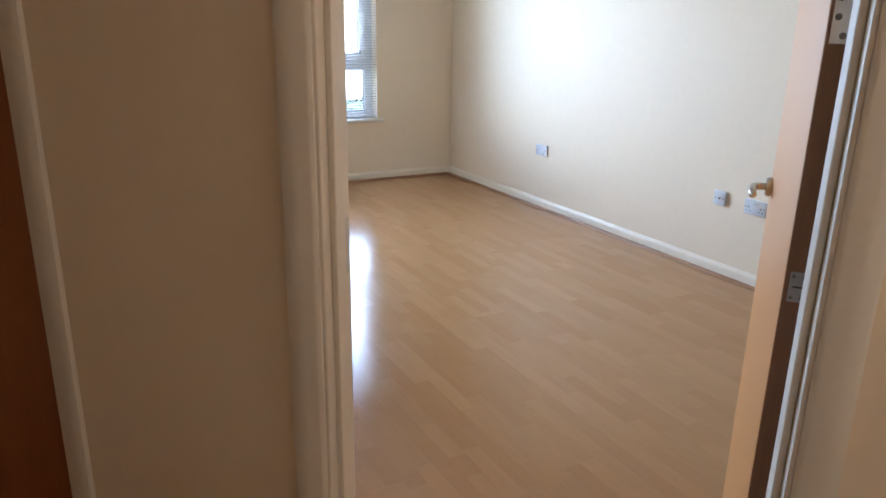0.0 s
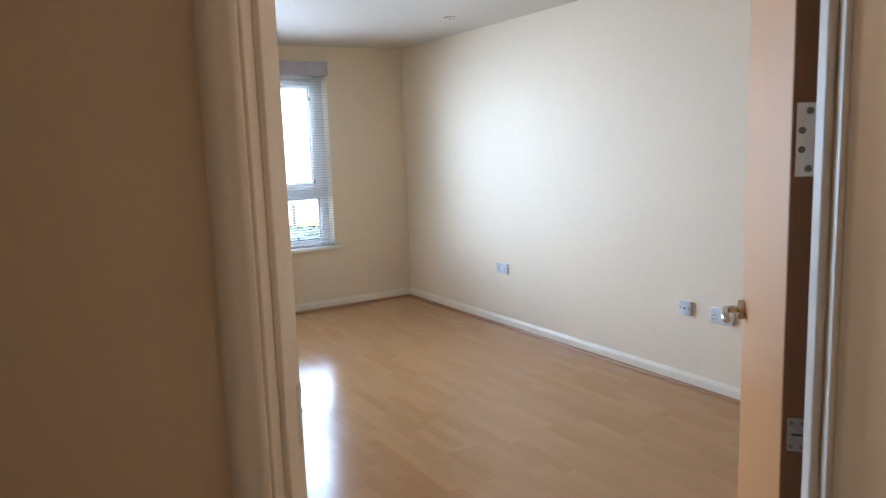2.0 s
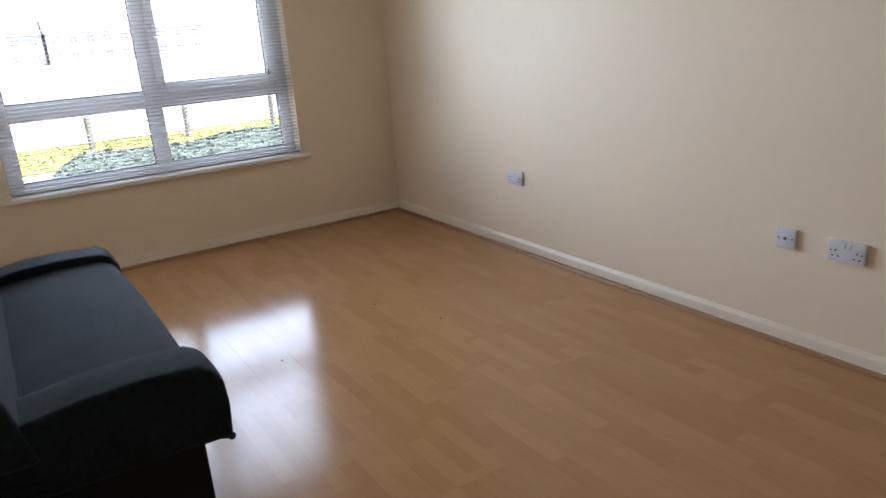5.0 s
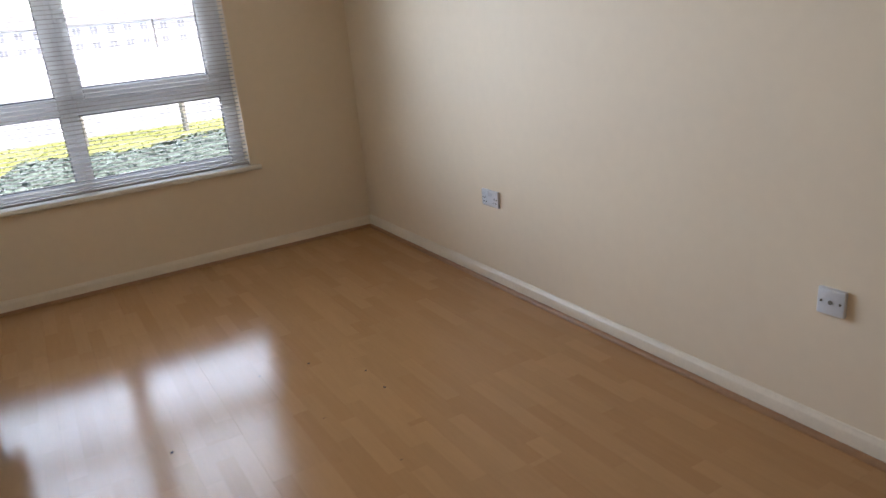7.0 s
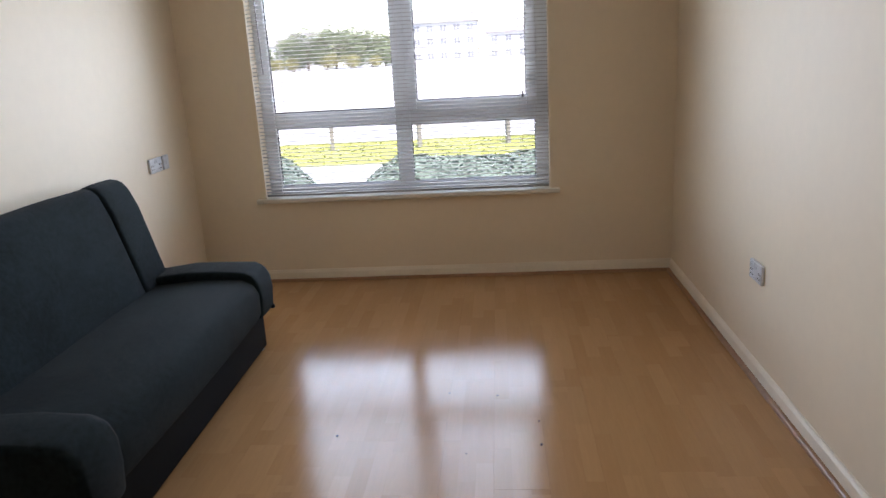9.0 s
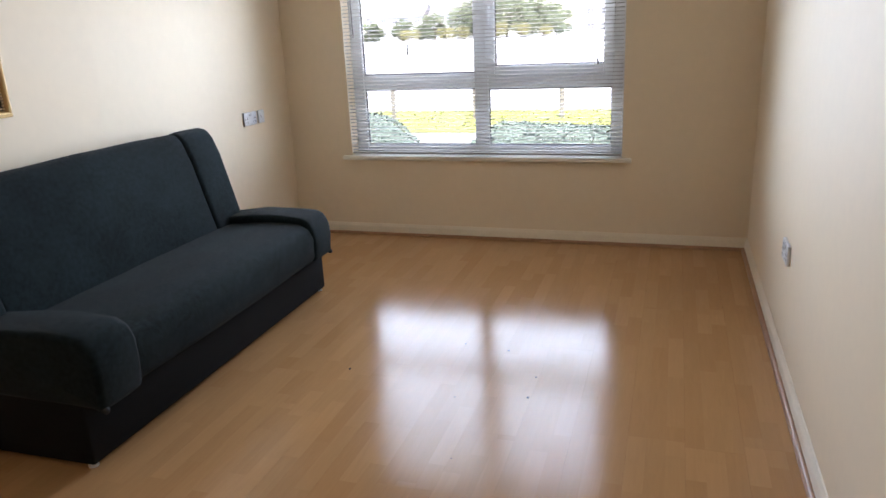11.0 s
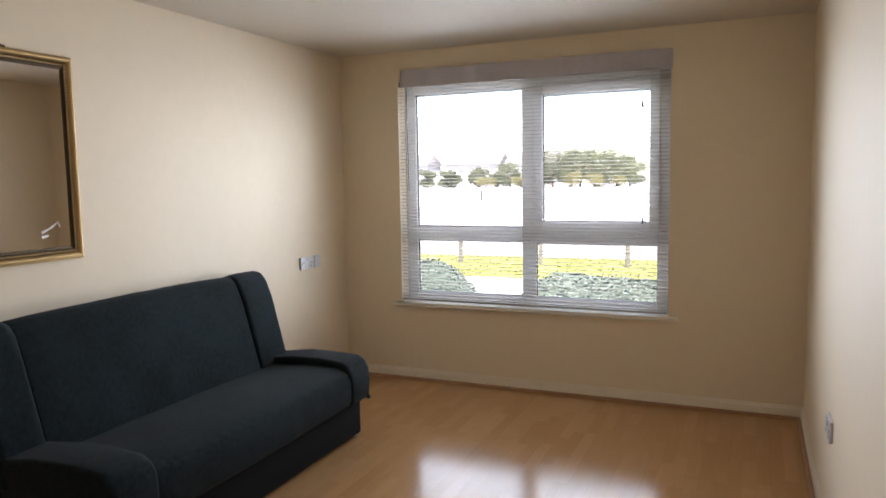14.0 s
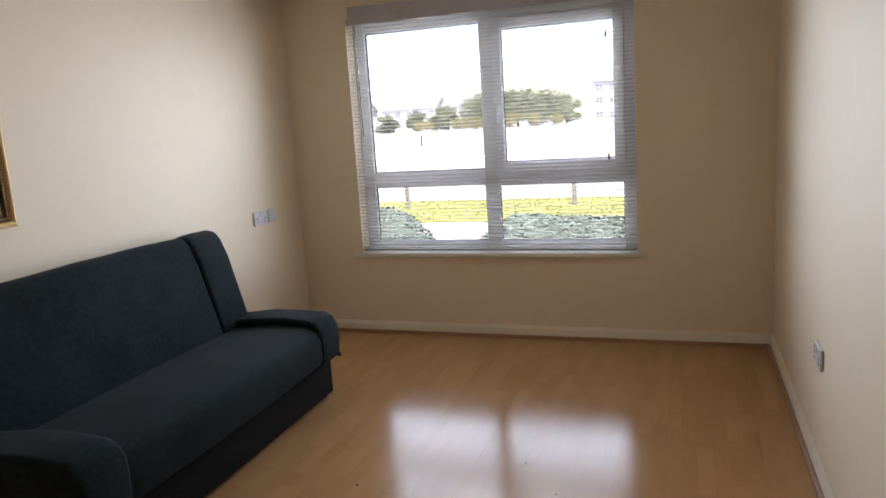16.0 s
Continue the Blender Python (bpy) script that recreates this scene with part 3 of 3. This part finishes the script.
moulding("outer_frame", GOLD, [(0, 0.001), (0, 0.018), (0.004, 0.024), (0.012, 0.028), (0.020, 0.026), (0.026, 0.020), (0.029, 0.015), (0.029, 0.001)])
moulding("groove", GOLDDARK, [(0.029, 0.001), (0.029, 0.014), (0.033, 0.010), (0.040, 0.010), (0.042, 0.014), (0.042, 0.001)])
moulding("inner_frame", GOLDDARK, [(0.042, 0.001), (0.042, 0.018), (0.0445, 0.020), (0.0475, 0.018), (0.0475, 0.014), (0.056, 0.013), (0.058, 0.0125), (0.058, 0.001)])
bm = bmesh.new()
step, d = 0.0130, 0.0365
for axis in (0, 1):
    lo, hi = ((MY0, MY1), (MZ0, MZ1))[axis]
    nb = int((hi - lo - 2 * d) / step)
    for side in (0, 1):
        for k in range(nb + 1):
            s = lo + d + (hi - lo - 2 * d) * k / nb
            c = ((MY0 + d, MY1 - d), (MZ0 + d, MZ1 - d))[1 - axis][side]
            y, z = (s, c) if axis == 0 else (c, s)
            bmesh.ops.create_icosphere(bm, subdivisions=1, radius=0.0056, matrix=Matrix.Translation((LEFT + 0.0165, y, z)))
part("beaded_moulding", bm, BEADGOLD, mirror, "raised gilt beading", 60)
bm = bmesh.new()
for k in range(int((MY1 - MY0) / 0.008)):
    y = MY0 + 0.004 + k * 0.008
    for z in (MZ0 + 0.003,):
        box(bm, LEFT + 0.018, LEFT + 0.0265, y - 0.0026, y + 0.0026, z - 0.003, z + 0.006)
part("gadroon_edge", bm, GOLD, mirror)
bm = bmesh.new()
for k in range(-5, 6):
    bmesh.ops.create_icosphere(bm, subdivisions=1, radius=0.007 + 0.006 * math.exp(-k * k / 6), matrix=Matrix.Translation((LEFT + 0.014, (MY0 + MY1) / 2 + k * 0.013, MZ1 + 0.004 + 0.010 * math.exp(-k * k / 5))))
part("crest", bm, GOLDDARK, mirror, "small carved crest", 60)

# flat pale strips just in front of the mirror glass
bm = bmesh.new()
for k, (y0, z0, y1, z1, w) in enumerate(((-2.500, 1.300, -2.462, 1.325, 0.004), (-2.545, 1.282, -2.500, 1.300, 0.006), (-2.545, 1.262, -2.512, 1.268, 0.008), (-2.462, 1.325, -2.452, 1.298, 0.004))):
    dy, dz = y1 - y0, z1 - z0
    n = math.hypot(dy, dz)
    py, pz = -dz / n * w, dy / n * w
    bm.faces.new([bm.verts.new((LEFT + 0.0125, y, z)) for y, z in ((y0 + py, z0 + pz), (y1 + py * 0.4, z1 + pz * 0.4), (y1 - py * 0.4, z1 - pz * 0.4), (y0 - py, z0 - pz))])
part("glass_mark", bm, PALEMARK, mirror, "small pale marks on the glass")

# ---- sofa ----
SY0, SY1 = -3.04, -1.18
ARM = 0.215
sofa = thing("sofa_bed", "charcoal velour click-clack sofa with low rounded arms", "sofa", pose(-3.1, -1.2, 0, 0, 0, 0.8) @ pose(3.1, 1.2, 0))


def cushion(name, outline, y0, y1, width, mat=FABRIC, label="", puff=0.0):
    """A padded block: an outline in x and z carried along y, softly rounded, with a slight crown."""
    bm = bmesh.new()
    prism(bm, outline, y0, y1, "y")
    if puff:
        bmesh.ops.subdivide_edges(bm, edges=[e for e in bm.edges if abs(e.verts[0].co.y - e.verts[1].co.y) > 0.01], cuts=9)
        mid, half = (y0 + y1) / 2, (y1 - y0) / 2
        cx = sum(p for p, _ in outline) / len(outline)
        cz = sum(q for _, q in outline) / len(outline)
        for v in bm.verts:
            k = 1 - ((v.co.y - mid) / half) ** 2
            d = Vector((v.co.x - cx, 0, v.co.z - cz))
            v.co += d.normalized() * puff * k + Vector((1, 0, 1)) * 0.006 * noise.noise(v.co * 5)
    ob = part(name, bm, mat, sofa, label)
    return rounded(ob, width, 4)


BX = -2.385
bm = bmesh.new()
box(bm, -3.10, BX, SY0 + 0.005, SY1 - 0.005, 0.018, 0.262)
rounded(part("base", bm, BASEFAB, sofa, "black fabric storage base"), 0.008, 2)
cushion("seat", [(-3.0, 0.25), (-2.345, 0.235), (-2.325, 0.27), (-2.323, 0.370), (-2.343, 0.425), (-2.40, 0.454), (-2.58, 0.456), (-2.86, 0.435), (-3.0, 0.40)], SY0 + ARM - 0.04, SY1 - ARM + 0.04, 0.020, puff=0.012)
cushion("backrest", [(-2.812, 0.37), (-2.866, 0.55), (-2.938, 0.80), (-2.982, 0.92), (-3.02, 0.955), (-3.07, 0.955), (-3.09, 0.90), (-3.06, 0.37)], SY0 + 0.183, SY1 - 0.318, 0.020, puff=0.010)
for name, a, b in (("wing", SY0 - 0.012, SY0 + 0.194), ("wing", SY1 - 0.329, SY1 - 0.06)):
    cushion(name, [(-2.808, 0.37), (-2.860, 0.56), (-2.930, 0.81), (-2.963, 0.905), (-2.995, 0.950), (-3.06, 0.962), (-3.10, 0.93), (-3.10, 0.37)], a, b, 0.032, puff=0.006)
for a, b, d, e in ((SY0, SY0 + ARM, 0.026, 0.018), (SY1 - ARM, SY1, 0.0, 0.0)):
    cushion("arm", [(x + d, z + (e if z > 0.4 else 0.0)) for x, z in ((-3.08, 0.255), (-2.362, 0.245), (-2.332, 0.232), (-2.320, 0.26), (-2.314, 0.35), (-2.321, 0.412), (-2.346, 0.462), (-2.39, 0.485), (-2.54, 0.494), (-2.70, 0.490), (-2.86, 0.470), (-3.08, 0.46))], a, b, 0.085, puff=0.004)
for y, d in ((SY0 + 0.02, 0.026), (SY1 - 0.012, 0.0)):
    bm = bmesh.new()
    bmesh.ops.create_uvsphere(bm, u_segments=12, v_segments=8, radius=0.013, matrix=Matrix.Translation((-2.327 + d, y, 0.240)))
    part("button", bm, PIPING, sofa, smooth=60)
for x, y in ((BX - 0.03, SY0 + 0.03), (BX - 0.03, SY1 - 0.03), (-3.05, SY0 + 0.03), (-3.05, SY1 - 0.03)):
    bm = bmesh.new()
    cyl(bm, (x, y, 0.0), (x, y, 0.02), 0.018, sides=14)
    part("foot", bm, PLATE, sofa, "small pale plastic foot", 40)

# ---- outdoors ----
PALE = material("worn_tarmac", (0.42, 0.415, 0.41), 0.9, vary=0.06, scale=0.2, bump=0.2, bump_scale=20)
GRASS = material("mown_grass", (0.20, 0.215, 0.065), 1.0, vary=0.15, scale=0.4, spec=0.0, tint=(0.26, 0.265, 0.09))
LEAF = material("hedge_leaf", (0.105, 0.14, 0.125), 1.0, vary=0.12, scale=3, spec=0.0, tint=(0.14, 0.18, 0.155))
TREELEAF = material("tree_leaf", (0.14, 0.16, 0.105), 1.0, vary=0.2, scale=0.6, spec=0.0, tint=(0.20, 0.22, 0.145), random_tone=0.15)
BUSHLEAF = material("bush_leaf", (0.21, 0.20, 0.10), 1.0, vary=0.2, scale=0.6, spec=0.0, tint=(0.27, 0.25, 0.13), random_tone=0.1)
BARK = material("bark", (0.10, 0.075, 0.05), 0.9, vary=0.2, scale=4)
RENDERED = material("pale_render", (0.50, 0.485, 0.48), 0.9, vary=0.04, scale=0.3)
TILES = material("grey_roof_tiles", (0.24, 0.225, 0.225), 0.85, vary=0.1, scale=1.0)
DARKPANE = material("far_pane", (0.17, 0.17, 0.185), 0.5, vary=0.02)
TIMBER = material("weathered_timber", (0.20, 0.185, 0.16), 0.9, vary=0.1, scale=5)

bm = bmesh.new()
bmesh.ops.create_grid(bm, x_segments=8, y_segments=8, size=3000, matrix=Matrix.Translation((0, 2950, GROUND)))
structure("ground", bm, PALE, "wide pale grey tarmac ground in bright daylight", "ground")
bm = bmesh.new()
box(bm, -50, 50, 10.0, 14.0, GROUND - 0.05, GROUND + 0.03)
structure("lawn", bm, GRASS, "sunlit strip of mown grass", "lawn")
bm = bmesh.new()
for i in range(9000):
    x, y = random.uniform(-16, 9), random.uniform(10.1, 13.9)
    hgt = random.uniform(0.005, 0.03)
    a = random.uniform(0, math.tau)
    dx, dy = 0.05 * math.cos(a), 0.05 * math.sin(a)
    v = [bm.verts.new(p) for p in ((x - dx, y - dy, GROUND + 0.02), (x + dx, y + dy, GROUND + 0.02), (x + dy * 0.5, y - dx * 0.5, GROUND + 0.03 + hgt))]
    bm.faces.new(v)
tagged(finish("grass", bm, GRASS), "tufts of bright sunlit grass", "grass", kind="stuff")


def leaf_cloud(bm, centre, size, count, leaf):
    """Many small leaves on and inside an uneven ellipsoid."""
    for _ in range(count):
        d = Vector((random.gauss(0, 1), random.gauss(0, 1), random.gauss(0, 1))).normalized()
        r = random.uniform(0.55, 1.0) * (1 + 0.25 * noise.noise(d * 2.3 + Vector(centre)))
        p = Vector(centre) + Vector((d.x * size[0], d.y * size[1], d.z * size[2])) * r
        q = Euler((random.uniform(0, 6.3), random.uniform(0, 6.3), random.uniform(0, 6.3))).to_matrix()
        s = leaf * random.uniform(0.6, 1.3)
        bm.faces.new([bm.verts.new(p + q @ Vector(c) * s) for c in ((-0.5, 0, 0), (0, -0.28, 0.08), (0.55, 0, 0), (0, 0.28, 0.08))])


def shrub(x0, x1, y0, y1, top, label):
    """A clipped hedge: a billowing inner body of twigs closely covered with small leaves that lie along its skin."""
    t = thing("hedge", label, "hedge", pose((x0 + x1) / 2, (y0 + y1) / 2, GROUND), group="hedges below the window")
    hx, hy, hh = (x1 - x0) / 2, (y1 - y0) / 2, top - GROUND
    seed = Vector((x0, y0, top))

    def skin(u, a):
        """u along the hedge from -1 to 1, a round its section from front foot to back foot."""
        x = u * hx
        end = max(0.0, 1 - max(0.0, (abs(x) - hx + 0.75) / 0.75) ** 2.2) ** 0.5
        c, w = math.cos(a), math.sin(a)
        q = Vector((x, -hy * math.copysign(abs(c) ** 0.7, c) * (0.35 + 0.65 * end), hh * w ** 0.55 * end))
        bulge = 0.06 * noise.noise(q * 2.1 + seed) + 0.025 * noise.noise(q * 7 + seed)
        return q + Vector((0.3 * bulge, -c * bulge, w * bulge))

    nu, na = max(24, int(hx * 2 / 0.09)), 22
    bm = bmesh.new()
    rows = [[bm.verts.new(skin(-1 + 2 * i / nu, math.pi * j / na) * 0.985) for j in range(na + 1)] for i in range(nu + 1)]
    for p, q in zip(rows, rows[1:]):
        for j in range(na):
            bm.faces.new((p[j], p[j + 1], q[j + 1], q[j]))
    bmesh.ops.recalc_face_normals(bm, faces=bm.faces[:])
    part("inner_growth", bm, LEAF, t, smooth=70)
    bm = bmesh.new()
    for _ in range(int(9000 * hx)):
        u, a = random.uniform(-0.995, 0.995), random.uniform(0.05, math.pi - 0.05)
        p = skin(u, a)
        n = (skin(min(1, u + 0.02), a) - p).cross(skin(u, a + 0.04) - p)
        if n.length < 1e-9:
            continue
        n.normalize()
        if n.dot(Vector((0, -math.cos(a), math.sin(a)))) < 0:
            n = -n
        d = (n + 0.35 * Vector((random.gauss(0, 1), random.gauss(0, 1), random.gauss(0, 1)))).normalized()
        side = d.orthogonal().normalized()
        side = Matrix.Rotation(random.uniform(0, 6.3), 3, d) @ side
        up = d.cross(side)
        r = random.uniform(0.016, 0.030)
        p = p + n * random.uniform(-0.004, 0.022)
        bm.faces.new([bm.verts.new(p + side * e * r + up * f * r) for e, f in ((-1, 0), (0, -0.55), (1.1, 0), (0, 0.55))])
    part("foliage", bm, LEAF, t)
    return t


shrub(-7.5, -2.68, 1.5, 2.5, 0.61, "rounded dark green hedge close below the window")
shrub(-2.70, 4.5, 1.5, 2.5, 0.52, "long clipped dark green hedge close below the window")

post = thing("fence_post", "short weathered timber post on the grass", "post", pose(-9.3, 12.2, GROUND), group="posts along the grass")
bm = bmesh.new()
box(bm, -0.05, 0.05, -0.05, 0.05, 0, 0.75, 0.012, 2)
part("shaft", bm, TIMBER, post)
for k in range(1, 8):
    copy_thing(post, pose(-9.3 + 2.1 * k, 12.2 + 0.05 * k, GROUND, 0, 0, k * 7))


def tree(x, y, height, spread, label):
    t = thing("tree", label, "tree", pose(x, y, GROUND), group="distant trees")
    bm = bmesh.new()
    cyl(bm, (0, 0, 0), (0, 0, height * 0.45), height * 0.03, height * 0.018, 10)
    tips = []
    for k in range(7):
        a = k * math.tau / 7 + random.uniform(-0.3, 0.3)
        q = (spread * 0.65 * math.cos(a), spread * 0.65 * math.sin(a), height * random.uniform(0.32, 0.86))
        cyl(bm, (0, 0, height * random.uniform(0.25, 0.42)), q, height * 0.012, height * 0.004, 6)
        tips.append(q)
    part("trunk", bm, BARK, t)
    bm = bmesh.new()
    low = [(spread * random.uniform(-0.75, 0.75), spread * random.uniform(-0.5, 0.3), height * random.uniform(0.16, 0.40)) for _ in range(8)]
    for q in tips + low + [(0, 0, height * 0.82), (spread * 0.2, 0, height * 0.6), (-spread * 0.3, 0, height * 0.7)]:
        s = random.uniform(0.3, 0.45)
        leaf_cloud(bm, q, (spread * s, spread * s, height * 0.17), 300, 0.34)
    part("crown", bm, TREELEAF, t)
    return t


for x, y, hgt, sp in ((-42, 141, 6.4, 3.6), (-38.5, 140, 8.7, 4.6), (-35.5, 144, 7.8, 4.2), (-33, 141, 9.2, 5.0), (-29, 140, 8.3, 4.8), (-26, 143, 7.4, 4.2), (-23.0, 140, 5.2, 3.4), (-49, 144, 5.6, 2.8), (-53, 147, 3.6, 2.2), (-57, 146, 4.8, 2.4), (-62, 142, 4.0, 2.6), (-69, 145, 4.2, 2.0)):
    tree(x, y, hgt, sp, "broad leafy green tree far across the open ground")


def bush(x, y, height, spread):
    """A low rounded bush at the foot of the far trees."""
    t = thing("bush", "yellow-green bush at the foot of the far trees", "bush", pose(x, y, GROUND), group="distant bushes")
    bm = bmesh.new()
    for k in range(4):
        a = k * math.tau / 4 + random.uniform(-0.4, 0.4)
        cyl(bm, (0, 0, 0), (spread * 0.4 * math.cos(a), spread * 0.4 * math.sin(a), height * 0.6), 0.06, 0.02, 6)
    part("stem", bm, BARK, t)
    bm = bmesh.new()
    for k in range(5):
        leaf_cloud(bm, (spread * random.uniform(-0.6, 0.6), spread * random.uniform(-0.4, 0.4), height * random.uniform(0.42, 0.58)), (spread * 0.5, spread * 0.5, height * 0.42), 200, 0.28)
    part("foliage", bm, BUSHLEAF, t)


for x, y, hgt, sp in ((-44, 136, 2.6, 2.0), (-40, 135, 2.9, 2.0), (-34, 136, 3.4, 2.6), (-29, 135, 3.1, 2.2), (-25, 136, 2.4, 2.0), (-52, 137, 2.6, 2.2)):
    bush(x, y, hgt, sp)

bollard = thing("bollard", "slim dark bollard far out on the tarmac", "bollard", pose(-24.0, 59.0, GROUND))
bm = bmesh.new()
cyl(bm, (0, 0, 0), (0, 0, 0.92), 0.075, 0.07, 14)
part("shaft", bm, GASKET, bollard, smooth=40)
bm = bmesh.new()
cyl(bm, (0, 0, 0.92), (0, 0, 1.0), 0.085, 0.04, 14)
part("cap", bm, GASKET, bollard, smooth=40)


def house(x, y, w, d, h, storeys, cols):
    t = thing("house", "pale rendered house with a grey pitched roof, far off", "house", pose(x, y, GROUND), group="distant houses")
    bm = bmesh.new()
    box(bm, -w / 2, w / 2, 0, d, 0, h)
    part("wall", bm, RENDERED, t)
    bm = bmesh.new()
    prism(bm, [(-0.4, h), (d / 2, h + d * 0.32), (d + 0.4, h), (d + 0.4, h - 0.15), (-0.4, h - 0.15)], -w / 2 - 0.3, w / 2 + 0.3, "x")
    part("roof", bm, TILES, t)
    for s in range(storeys):
        for c in range(cols):
            cx = -w / 2 + (c + 0.5) * w / cols
            z = 0.9 + s * 2.7
            bm = bmesh.new()
            box(bm, cx - 0.75, cx + 0.75, -0.08, 0.02, z - 0.05, z + 1.35)
            win = part("window", bm, PVC, t)
            for q in (-0.36, 0.36):
                bm = bmesh.new()
                box(bm, cx + q - 0.31, cx + q + 0.31, -0.10, -0.06, z + 0.04, z + 1.26)
                part("pane", bm, DARKPANE, win)
    return t


for x, y, w, d, h, s, c in ((-12, 150, 14, 9, 8.2, 3, 5), (3, 152, 12, 9, 5.6, 2, 4), (17, 150, 15, 9, 5.6, 2, 5), (33, 156, 14, 9, 5.6, 2, 4), (-50, 168, 16, 9, 5.6, 2, 5), (-68, 170, 15, 9, 5.6, 2, 5), (-86, 165, 15, 9, 5.6, 2, 4)):
    house(x, y, w, d, h, s, c)

# ---- crumbs on the floor ----
DIRT = material("dry_dirt", (0.07, 0.05, 0.035), 0.9, vary=0.2, scale=60)
bm = bmesh.new()
for x, y in ((-1.37, -1.74), (-1.156, -1.77), (-1.805, -2.10), (-1.275, -2.24), (-0.987, -2.00), (-1.163, -2.66), (-0.987, -2.18)):
    r = random.uniform(0.004, 0.007)
    vs = bmesh.ops.create_icosphere(bm, subdivisions=1, radius=r, matrix=Matrix.Translation((x, y, 0.002)) @ Matrix.Diagonal((1, random.uniform(0.6, 1.5), 0.4, 1)))["verts"]
    for v in vs:
        v.co.z = max(0.0003, v.co.z)
tagged(finish("floor_crumbs", bm, DIRT), "tiny dark crumbs of dirt on the laminate floor", "crumbs", kind="stuff")

# ---- floor boards ----
PW, PL = 0.195, 1.25
meshes = {}


def board_mesh(length):
    key = round(length, 3)
    if key not in meshes:
        bm = bmesh.new()
        box(bm, -PW / 2 + 0.0001, PW / 2 - 0.0001, 0.0001, length - 0.0001, -0.012, 0.0, 0.00015, 1)
        me_ = bpy.data.meshes.new("floor_board")
        bm.to_mesh(me_)
        bm.free()
        me_.materials.append(FLOOR)
        meshes[key] = me_
    return meshes[key]


for row in range(22):
    x = -PW / 2 - row * PW
    end = -0.002
    y = -round(random.uniform(0.3, PL), 2)
    while True:
        ob = new("floor_board", board_mesh(end - y))
        ob.parent = floor
        ob.location = (x, y, 0)
        end = y
        if y < -6.9:
            break
        y = end - PL
